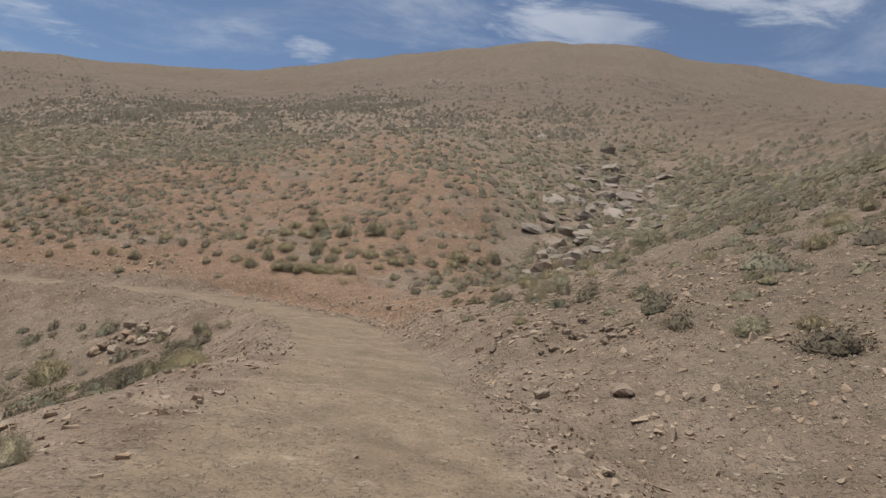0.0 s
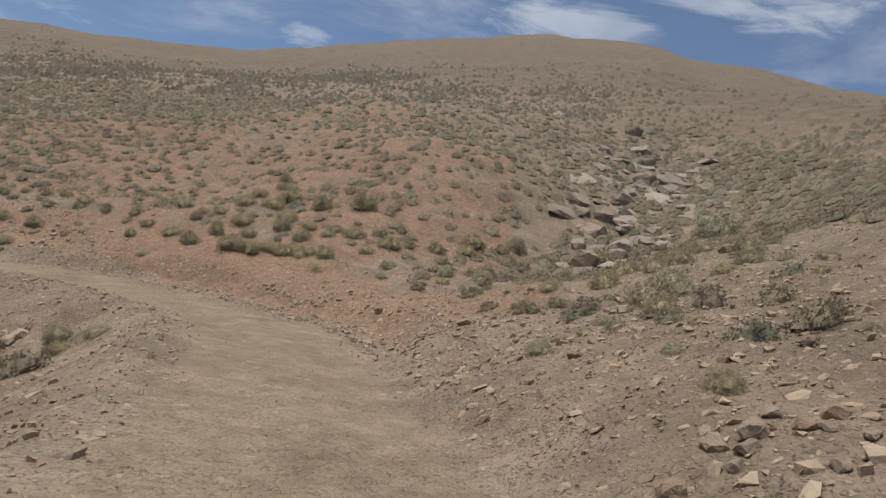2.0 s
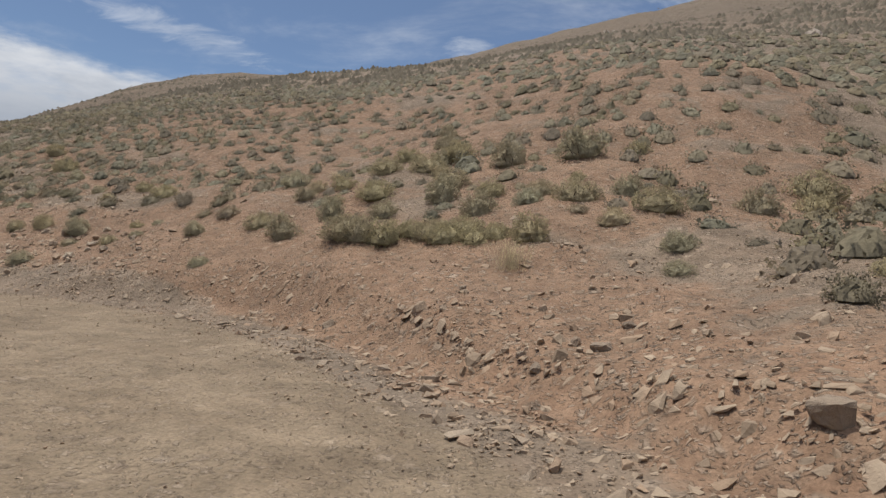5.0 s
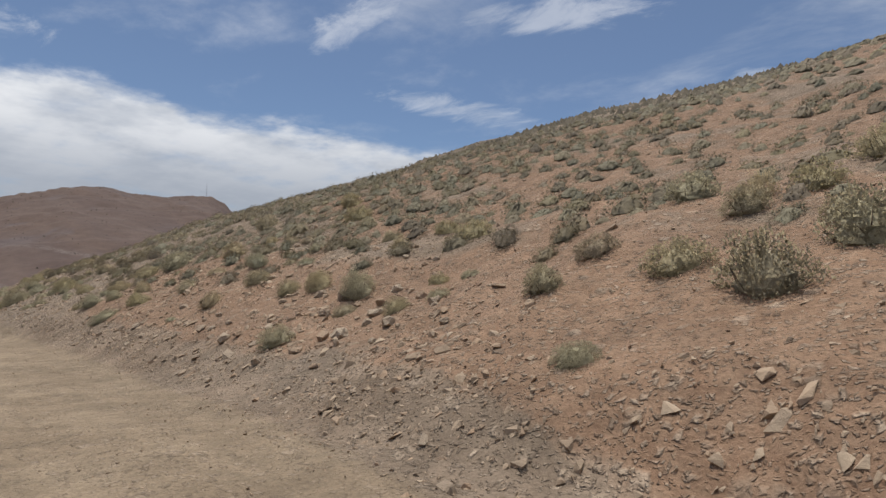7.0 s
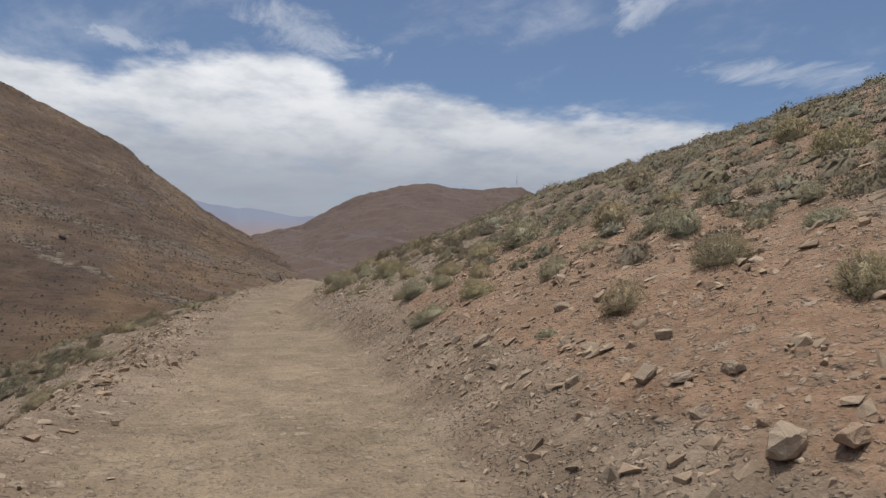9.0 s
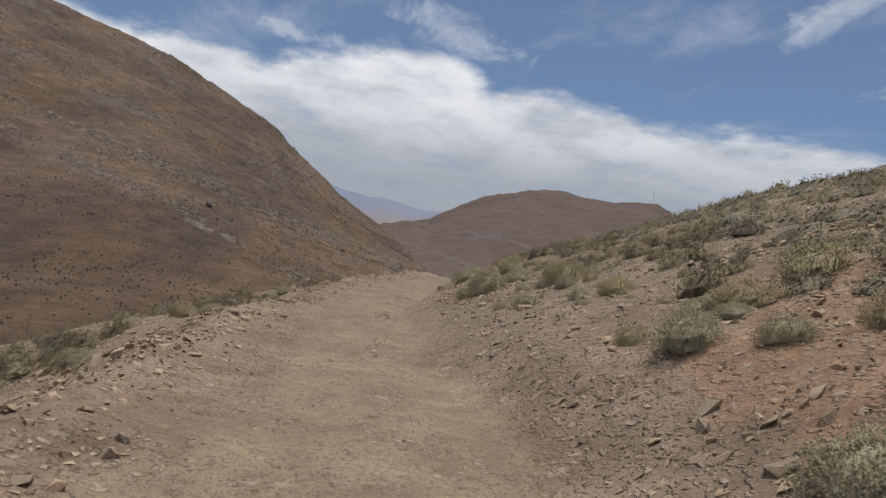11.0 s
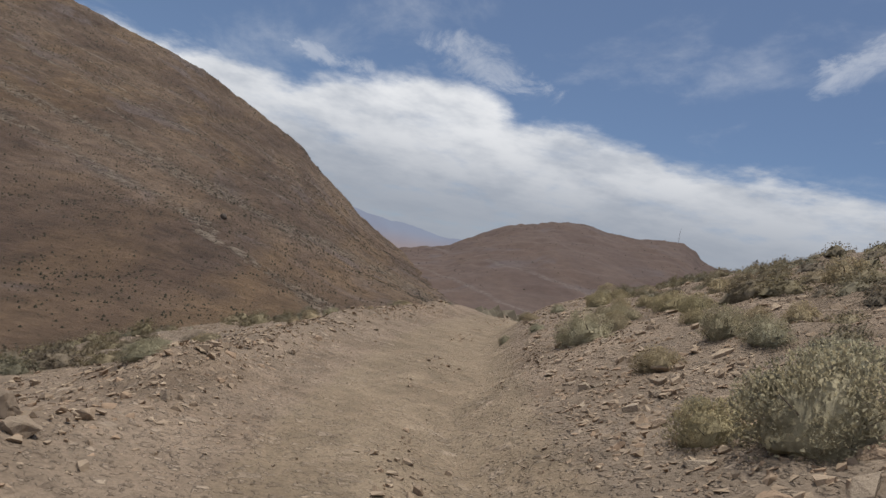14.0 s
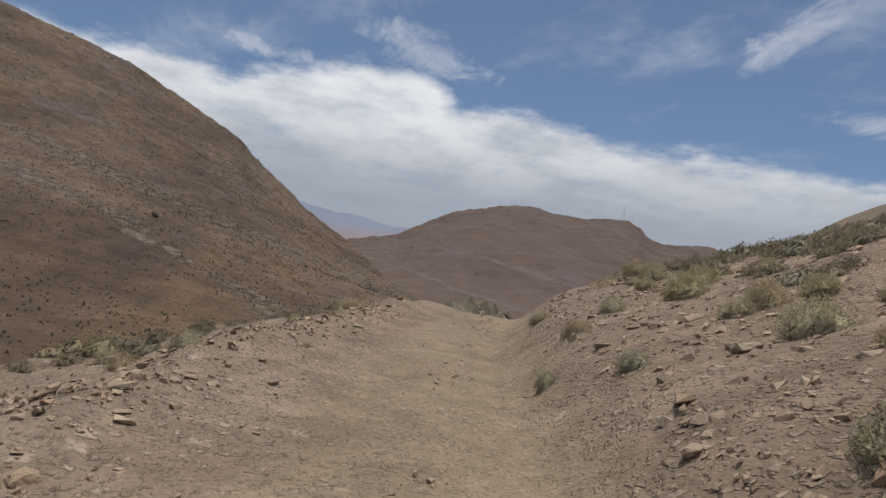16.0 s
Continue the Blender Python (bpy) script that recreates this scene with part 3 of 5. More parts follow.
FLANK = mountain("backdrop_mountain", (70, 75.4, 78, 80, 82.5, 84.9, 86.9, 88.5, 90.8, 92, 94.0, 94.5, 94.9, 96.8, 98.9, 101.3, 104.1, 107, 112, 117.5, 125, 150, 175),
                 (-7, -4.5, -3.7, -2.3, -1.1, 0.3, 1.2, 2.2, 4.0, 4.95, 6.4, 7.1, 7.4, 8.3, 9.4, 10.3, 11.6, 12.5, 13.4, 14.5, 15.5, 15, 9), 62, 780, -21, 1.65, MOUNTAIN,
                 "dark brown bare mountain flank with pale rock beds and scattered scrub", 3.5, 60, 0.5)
HILL = mountain("backdrop_hill", (40, 50, 51.9, 53.3, 55.5, 57, 58.5, 59.2, 60.3, 62.6, 65.8, 67.4, 69.7, 71.3, 73, 75, 77.9, 80.3, 82, 84.5, 88, 94),
                (2.5, 3.3, 3.65, 3.85, 3.7, 3.6, 4.1, 4.7, 5.15, 5.15, 5.2, 5.35, 5.5, 5.35, 4.8, 4.25, 2.9, 1.5, 1.0, 0.4, -1, -3), 300, 920, -42, 1.15, RED_HILL,
                "bare reddish brown hill beyond the valley", 4.0, 80, 0.6)


def painted_haze_range():
    m = bpy.data.materials.new("painted_haze_glow")
    m.use_nodes = True
    tree = m.node_tree
    tree.nodes.clear()
    # the range glows; aerial haze is painted into its colour, bluer with height
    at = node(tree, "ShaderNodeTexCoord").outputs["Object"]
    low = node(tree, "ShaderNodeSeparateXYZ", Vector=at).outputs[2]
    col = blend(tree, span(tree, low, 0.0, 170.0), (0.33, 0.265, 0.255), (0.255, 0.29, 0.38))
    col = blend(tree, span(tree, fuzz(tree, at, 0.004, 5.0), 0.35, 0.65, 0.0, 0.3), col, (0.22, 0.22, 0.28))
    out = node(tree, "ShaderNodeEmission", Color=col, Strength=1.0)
    tree.links.new(out.outputs[0], node(tree, "ShaderNodeOutputMaterial").inputs[0])
    a = np.linspace(60, 120, 240)
    crest = 4000 * np.tan(np.radians(np.interp(a, (60, 70, 78.7, 81.4, 85.5, 88.3, 91, 97, 108, 120), (1.6, 1.9, 2.3, 2.4, 2.9, 3.15, 3.5, 3.2, 2.6, 2.0)))) + 14 * rough(a, a * 0, 3.0, 4, 91)
    t = np.radians(a)
    rows = []
    for r, k in ((3700, 0.0), (3850, 0.5), (4000, 1.0), (4150, 0.4), (4300, 0.0)):
        rows.append(np.stack([EYE[0] - r * np.sin(t), EYE[1] + r * np.cos(t), -60 + (crest + 60) * k], 1))
    i = (np.arange(4)[:, None] * 240 + np.arange(239)[None]).ravel()
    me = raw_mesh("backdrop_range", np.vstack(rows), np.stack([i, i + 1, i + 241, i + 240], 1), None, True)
    tagged(part("backdrop_range", me, m), "blue mountain range on the horizon, glowing with painted-in haze", "mountain", kind="structure")


painted_haze_range()

# ---- stones ----


def stone_shape(seed, flat, corners=13):
    """A broken, angular stone about 1 across: the hull of random points, squashed."""
    g = np.random.default_rng(seed)
    bm = bmesh.new()
    p = g.normal(size=(corners, 3))
    p /= np.abs(p).max(1, keepdims=True) ** 0.6 * np.linalg.norm(p, axis=1, keepdims=True) ** 0.4
    p *= g.uniform(0.75, 1.0, (corners, 1)) * np.array([0.5, g.uniform(0.32, 0.48), flat])
    for q in p:
        bm.verts.new(q)
    bmesh.ops.convex_hull(bm, input=bm.verts[:])
    for v in [v for v in bm.verts if not v.link_faces]:
        bm.verts.remove(v)
    if corners > 20:
        bmesh.ops.subdivide_edges(bm, edges=bm.edges[:], cuts=2, use_grid_fill=True)
        for v in bm.verts:
            v.co += 0.035 * noise.noise_vector(v.co * 7 + Vector((seed, 0, 0))) + 0.05 * noise.noise_vector(v.co * 2.6)
    return arrays(bm)


STONES = [stone_shape(100 + k, f, 9) for k, f in enumerate((0.32, 0.26, 0.38, 0.22, 0.3, 0.42, 0.25, 0.35, 0.2, 0.28))]
BOULDERS = [stone_shape(200 + k, f, 22) for k, f in enumerate((0.34, 0.22, 0.42, 0.18, 0.3, 0.26))]
CHIPS = [stone_shape(300 + k, f, 6) for k, f in enumerate((0.25, 0.35, 0.18, 0.3))]


def slope_of(x, y):
    return (height(x + 0.4, y) - height(x - 0.4, y)) / 0.8, (height(x, y + 0.4) - height(x, y - 0.4)) / 0.8


def make_boulders(rows, group, label, material=STONE, sink=0.4, squash=1.0):
    """Single rocks: x, y and breadth."""
    xy = np.array(rows, float)
    z = height(xy[:, 0], xy[:, 1])
    gx, gy = slope_of(xy[:, 0], xy[:, 1])
    for k, ((x, y, b), h) in enumerate(zip(rows, z)):
        j = (k * 5 + int(abs(x) * 10)) % len(BOULDERS)
        key = (j, material.name)
        if key not in ROCK_MESH:
            ROCK_MESH[key] = raw_mesh("rock", *BOULDERS[j])
        ob = part("rock", ROCK_MESH[key], material)
        flat = (0.34, 0.22, 0.42, 0.18, 0.3, 0.26)[j]
        lean = Vector((0, 0, 1)).rotation_difference(Vector((-0.8 * gx[k], -0.8 * gy[k], 1))).to_matrix().to_4x4()
        ob.matrix_world = Matrix.Translation((x, y, h + b * flat * squash * (1 - 2 * sink))) @ lean @ pose(0, 0, 0, 10 * math.sin(k * 3.1), 10 * math.cos(k * 1.7), 73 * k) @ Matrix.Diagonal((b, b, b * squash, 1))
        tagged(ob, label, "rock", group)


ROCK_MESH = {}
make_boulders(((9.5, 18.7, 0.54), (8.0, 28.7, 0.72), (6.3, 8.7, 0.27), (3.9, 14.1, 0.33), (3.8, 17.8, 0.28), (3.3, 22.8, 0.39), (3.2, 14.1, 0.31), (3.0, 9.9, 0.40), (2.6, 13.4, 0.25),
               (2.6, 15.5, 0.28), (2.5, 14.2, 0.30), (2.4, 28.1, 0.35), (2.3, 15.8, 0.25), (1.9, 10.4, 0.36), (1.8, 28.5, 0.36), (1.8, 19.3, 0.25), (1.7, 15.5, 0.27), (1.7, 19.9, 0.27),
               (1.5, 19.5, 0.18), (1.1, 19.3, 0.17), (0.9, 20.4, 0.30), (0.8, 24.4, 0.29), (0.4, 24.6, 0.38), (-0.5, 21.9, 0.13), (-1.8, 29.4, 0.37), (-2.8, 8.2, 0.18), (-3.0, 32.5, 0.21),
               (-3.3, 31.9, 0.29), (-3.6, 32.1, 0.19), (-4.0, 31.5, 0.17), (-4.2, 31.8, 0.14), (-4.7, 32.2, 0.15)),
              "rocks beside the bend", "angular brown stone lying on dry soil by the track", BROWN_STONE, 0.36)
g = np.random.default_rng(12)
make_boulders(tuple((float(p), float(q), float(w)) for p, q, w in zip(-11.8 + g.normal(0, 0.75, 34), 26.2 + g.normal(0, 0.8, 34), g.uniform(0.22, 0.62, 34))), "heap of rocks inside the bend", "grey-tan rock in a loose heap beside the bend", STONE, 0.2)
make_boulders(((7.4, 41.9, 1.36), (-5.5, 34.4, 0.17), (-5.5, 33.2, 0.15), (-5.9, 33.4, 0.30), (-6.3, 33.7, 0.19), (-6.8, 33.8, 0.20), (-7.7, 34.3, 0.33), (-8.2, 34.5, 0.19), (-11.7, 45.0, 0.50),
               (-15.1, 38.4, 0.20), (-15.8, 39.0, 0.16), (-15.9, 38.3, 0.10), (-16.5, 38.3, 0.16), (-17.4, 39.2, 0.25), (-17.6, 38.3, 0.33), (-17.8, 37.9, 0.23), (-18.0, 41.2, 0.19), (-18.1, 41.7, 0.20),
               (-19.0, 41.7, 0.21), (-19.6, 38.6, 0.28), (-19.8, 40.0, 0.32), (-20.3, 38.1, 0.32)),
              "rocks at the foot of the cut bank", "broken tan rock at the foot of the red bank", STONE, 0.36)
make_boulders(((-20.6, 38.3, 0.12), (-20.7, 39.7, 0.21), (-21.1, 38.3, 0.20), (-21.6, 38.6, 0.23), (-22.0, 38.6, 0.30), (-22.7, 39.4, 0.23), (-22.8, 38.4, 0.19), (-25.1, 39.8, 0.32), (-25.5, 38.8, 0.36),
               (-26.4, 38.2, 0.20), (-28.1, 38.3, 0.24), (-37.8, 40.4, 0.34), (-37.9, 35.2, 0.24), (-38.8, 41.5, 0.36), (-40.2, 40.2, 0.30), (-41.0, 39.5, 0.20), (-41.6, 40.1, 0.27),
               (-42.5, 41.2, 0.24), (-43.0, 35.7, 0.28), (-44.4, 40.9, 0.20), (-44.9, 41.7, 0.22), (-47.5, 41.7, 0.18), (-48.4, 37.1, 0.20), (-48.8, 36.7, 0.22), (-49.9, 41.3, 0.20), (-50.3, 37.4, 0.23),
               (-51.3, 42.8, 0.33), (-51.8, 43.1, 0.22), (-52.7, 37.8, 0.13), (-53.3, 38.7, 0.15), (-53.5, 43.3, 0.21), (-53.6, 43.9, 0.31)),
              "rocks along the traverse", "angular brown rock on the verge of the track", STONE, 0.4)
make_boulders(((8.9, 46.7, 2.2), (13.0, 54.2, 2.4), (17.1, 56.9, 2.8), (15.1, 58.1, 2.2), (8.8, 51.3, 2.0), (9.7, 43.7, 1.8), (18.5, 55.1, 1.8), (8.7, 41.5, 1.6), (8.5, 49.6, 1.6), (9.9, 49.0, 1.7),
               (12.0, 52.4, 1.9), (16.0, 55.3, 2.0), (6.9, 36.6, 1.1), (10.9, 47.2, 1.5), (11.5, 49.9, 1.8), (14.2, 55.8, 1.7), (7.6, 44.6, 1.5), (10.4, 51.6, 1.4), (19.5, 58.5, 2.0), (12.2, 60.5, 1.7),
               (17.0, 64.0, 2.2), (14.5, 68.0, 2.0), (19.0, 72.0, 2.4), (12.2, 84.0, 2.6), (20.4, 80.2, 2.4)), "slabs in the dry gully", "weathered grey rock slab in the dry gully", GULLY_STONE, 0.45)
make_boulders(((7.4, 49.1, 2.7), (12.6, 57.6, 2.8), (8.6, 39.5, 2.5), (6.9, 40.1, 2.0), (11.1, 48.9, 2.5), (9.9, 56.2, 2.7), (14.6, 53.2, 2.8), (17.1, 58.8, 2.8), (20.9, 62.8, 2.8), (14.7, 64.0, 2.8), (4.7, 34.7, 1.1), (22.9, 65.6, 2.8), (16.5, 62.8, 2.6)), "slabs in the dry gully", "broad grey bedrock slab in the dry gully", GULLY_STONE, 0.45, 0.34)
g = np.random.default_rng(19)
u, off = g.uniform(0, 1, 34), g.normal(0, 1.5, 34)
make_boulders(tuple((float(p), float(q), float(w)) for p, q, w in zip(7.0 + 11.5 * u + off, 38.5 + 16 * u - 0.5 * off, g.uniform(0.7, 1.9, 34))), "slabs in the dry gully", "flat grey ledge of bedrock in the dry gully", GULLY_STONE, 0.42, 0.32)
g = np.random.default_rng(9)
u, off = g.uniform(0, 1, 80) ** 1.3, g.normal(0, 1.6, 80)
make_boulders(tuple((float(p), float(q), float(w)) for p, q, w in zip(7.2 + 12 * u + off, 37 + 36 * u - 0.3 * off, g.uniform(0.35, 1.25, 80))), "slabs in the dry gully", "weathered grey rock in the dry gully", GULLY_STONE, 0.4, 0.7)
make_boulders(((-17.2, 38.3, 0.34), (-16.1, 38.3, 0.25), (-19.0, 39.9, 0.3), (-17.2, 39.1, 0.3), (-15.9, 39.1, 0.26), (-17.7, 40.1, 0.26), (-16.7, 39.7, 0.26), (-16.0, 37.9, 0.24), (-17.3, 38.0, 0.22), (-18.6, 38.4, 0.26),
               (-18.7, 39.2, 0.3), (-20.0, 38.2, 0.24), (-21.3, 38.8, 0.25), (-17.5, 39.5, 0.2), (-16.9, 39.3, 0.18), (-17.0, 38.7, 0.22), (-18.2, 39.6, 0.2)),
              "rocks at the foot of the cut bank", "blunt tan rock lying on the red bank", STONE, 0.3, 1.2)
g = np.random.default_rng(29)
u = g.uniform(0, 1, 46)
make_boulders(tuple((float(p), float(q), float(w)) for p, q, w in zip(1.9 + 2.0 * u + g.normal(0, 0.35, 46), 15.6 - 2.6 * u + g.normal(0, 0.45, 46), g.uniform(0.12, 0.3, 46))), "fractured outcrop above the track", "splintered brown rock of a low outcrop", BROWN_STONE, 0.42, 1.1)
make_boulders(((-43.4, 35.4, .3), (-38.0, 35.0, .25), (7.0, 40.6, 1.5)), "boulders by the track", "blunt brown boulder beside the track", BROWN_STONE, 0.3, 1.15)


def spread(n, x0, x1, y0, y1, accept, seed):
    """n random places in a rectangle of the plan, kept where accept(d, s, x, y) is above a random number."""
    g = np.random.default_rng(seed)
    x, y = g.uniform(x0, x1, n), g.uniform(y0, y1, n)
    z, d, s = land(x, y)
    keep = g.uniform(0, 1, n) < accept(d, s, x, y)
    return x[keep], y[keep], z[keep], d[keep], s[keep], g


def stone_cover(d, s, x, y):
    clump = smooth(rough(x, y, 4.0, 3, 51), -0.5, 0.7)
    toe = np.exp(-((d - 2.6) / 1.1) ** 2) * 0.95 + np.exp(-((d + 3.0) / 1.2) ** 2) * 0.75
    slope = (0.26 + 0.26 * smooth(s, 40, 50) * (d > 0)) * smooth(np.abs(d), 2.5, 5) * (1 - 0.6 * smooth(np.abs(d), 14, 40))
    slope = slope + 0.25 * smooth(s, 76, 84) * smooth(d, 1.5, 3) * (1 - smooth(d, 8, 14))
    middle = 0.09 * (np.abs(d) < 1.9)
    slope = slope * (1 - 0.7 * smooth(s, 54, 60) * (1 - smooth(s, 68, 74)) * smooth(d, 3.6, 4.4) * (1 - smooth(d, 6, 7)))
    return np.clip((toe + slope) * (0.25 + clump) + middle * clump, 0, 1)


def beside(n, lo, hi, seed):
    """Places in a strip along both sides of the track, most of them close to it."""
    g = np.random.default_rng(seed)
    i = g.integers(26, len(LINE) - 60, n)
    off = (lo + (hi - lo) * g.uniform(0, 1, n) ** 1.6) * np.where(g.uniform(0, 1, n) < 0.62, 1, -1)
    x, y = LINE[i, 0] + RIGHT[i, 0] * off + g.normal(0, 0.2, n), LINE[i, 1] + RIGHT[i, 1] * off + g.normal(0, 0.2, n)
    z, d, s = land(x, y)
    keep = (g.uniform(0, 1, n) < 0.12 * (lo < 1) + stone_cover(d, s, x, y) * 1.1) & (np.abs(d) > lo * 0.9)
    return x[keep], y[keep], z[keep], d[keep]


def make_stones():
    x, y, z, d, s, g = spread(13000, -64, 16, 2, 62, stone_cover, 61)
    q = beside(28000, 1.4, 7.5, 63)
    scree = spread(19000, 0, 16, 4, 30, lambda d, s, x, y: (d > 1.7) * 0.9 * np.exp(-((x - 7.0) / 5.5) ** 2 - ((y - 18.0) / 9.0) ** 2), 65)[:4]
    litter = spread(8500, -64, -35, 38, 52, lambda d, s, x, y: (d > 1.6) * (0.35 + 0.4 * smooth(rough(x, y, 2.5, 3, 52), -0.3, 0.4)) * (1 - smooth(d, 8, 14)), 66)[:4]
    inner = spread(6500, -17, -2, 6, 31, lambda d, s, x, y: (d < -1.7) * (0.25 + 0.6 * smooth(rough(x, y, 3.0, 3, 53), -0.3, 0.5)), 67)[:4]
    rows = spread(9000, -37, -18, 37, 47, lambda d, s, x, y: (d > 1.5) * (0.15 + 0.7 * smooth(rough(x * 0.5, y * 1.6, 2.2, 3, 54), -0.1, 0.5)), 68)[:4]
    mouth = spread(8000, -6, 6, 20, 33, lambda d, s, x, y: (d > 1.4) * 0.85 * (1 - smooth(d, 3.0, 6.5)), 69)[:4]
    berm = spread(27000, -64, -26, 31, 42, lambda d, s, x, y: (d < -1.25) * (0.2 + 0.7 * smooth(rough(x, y, 1.8, 3, 55), -0.3, 0.4)) * (1 - smooth(-d, 3.6, 6.0)), 70)[:4]
    middle = spread(30000, -66, -36, 36, 46, lambda d, s, x, y: 0.75 * np.exp(-((d - 0.15) / 0.28) ** 2) * smooth(rough(x, y, 2.0, 3, 56), -0.4, 0.3), 71)[:4]
    groups = ((x, y, z, d), q, scree, litter, inner, rows, mouth, berm, middle)
    grow = np.concatenate([np.full(len(a[0]), k) for a, k in zip(groups, (1.0, 1.0, 1.05, 1.0, 1.0, 1.05, 1.1, 0.8, 1.5))])
    x, y, z, d = (np.concatenate(u) for u in zip(*groups))
    n = len(x)
    b = 0.05 + 0.23 * g.uniform(0, 1, n) ** 3.8 * g.uniform(0.5, 1, n)
    b = np.where(np.abs(d) < 1.8, b * 0.4, b) * grow
    kinds = g.integers(0, len(STONES), n)
    sizes = b[:, None] * g.uniform(0.8, 1.25, (n, 3))
    sizes[:, 2] *= 1.0
    places = np.stack([x, y, z + b * 0.01], 1)
    spins, tips = g.uniform(0, 6.3, n), g.normal(0, 0.35, n)
    # the largest close to the track stand alone
    order = np.argsort(-(b / (1.5 + np.abs(np.abs(d) - 2.0))))
    single, rest = order[:300], order[300:]
    own = [raw_mesh("stone", *q) for q in STONES]
    gx, gy = slope_of(x, y)
    for i in single:
        ob = part("stone", own[kinds[i]], STONE)
        lean = Vector((0, 0, 1)).rotation_difference(Vector((-0.85 * gx[i], -0.85 * gy[i], 1))).to_matrix().to_4x4()
        ob.matrix_world = Matrix.Translation(places[i]) @ lean @ Matrix((turn_z(spins[i:i + 1]) @ turn_x(tips[i:i + 1]))[0]).to_4x4() @ Matrix.Diagonal((*sizes[i], 1))
        tagged(ob, "small angular tan stone on the dry verge", "stone", "loose stones along the track")
    field("scattered_stones", STONES, kinds[rest], places[rest], sizes[rest], spins[rest], tips[rest], GRAVEL, "scattered angular tan stones on the dry slopes", "stones", None, slope_of(x[rest], y[rest]))
    x, y, z, d, s, g = spread(28000, -62, 12, 3, 52, lambda d, s, x, y: np.clip(stone_cover(d, s, x, y) * 0.9 + 0.22 * (np.abs(d) > 2), 0, 1) * (1 - smooth(np.abs(d), 10, 20)), 62)
    q = beside(40000, 0.3, 8.0, 64)
    slide = spread(24000, -1, 13, 4, 34, lambda d, s, x, y: (d > 1.4) * (0.25 + 0.7 * smooth(rough(x, y, 2.0, 3, 57), -0.3, 0.4)) * (1 - smooth(d, 6.5, 11)), 73)[:4]
    x, y, z, d = (np.concatenate(u) for u in zip((x, y, z, d), q, slide))
    n = len(x)
    b = g.uniform(0.03, 0.10, n) * np.where(np.abs(d) < 1.7, 0.6, 1.0)
    field("gravel", CHIPS, g.integers(0, len(CHIPS), n), np.stack([x, y, z + b * 0.1], 1), b[:, None] * g.uniform(0.8, 1.3, (n, 3)), g.uniform(0, 6.3, n), g.normal(0, 0.4, n), GRAVEL,
          "fine broken gravel on the track and its verges", "gravel", None, slope_of(x, y))


make_stones()


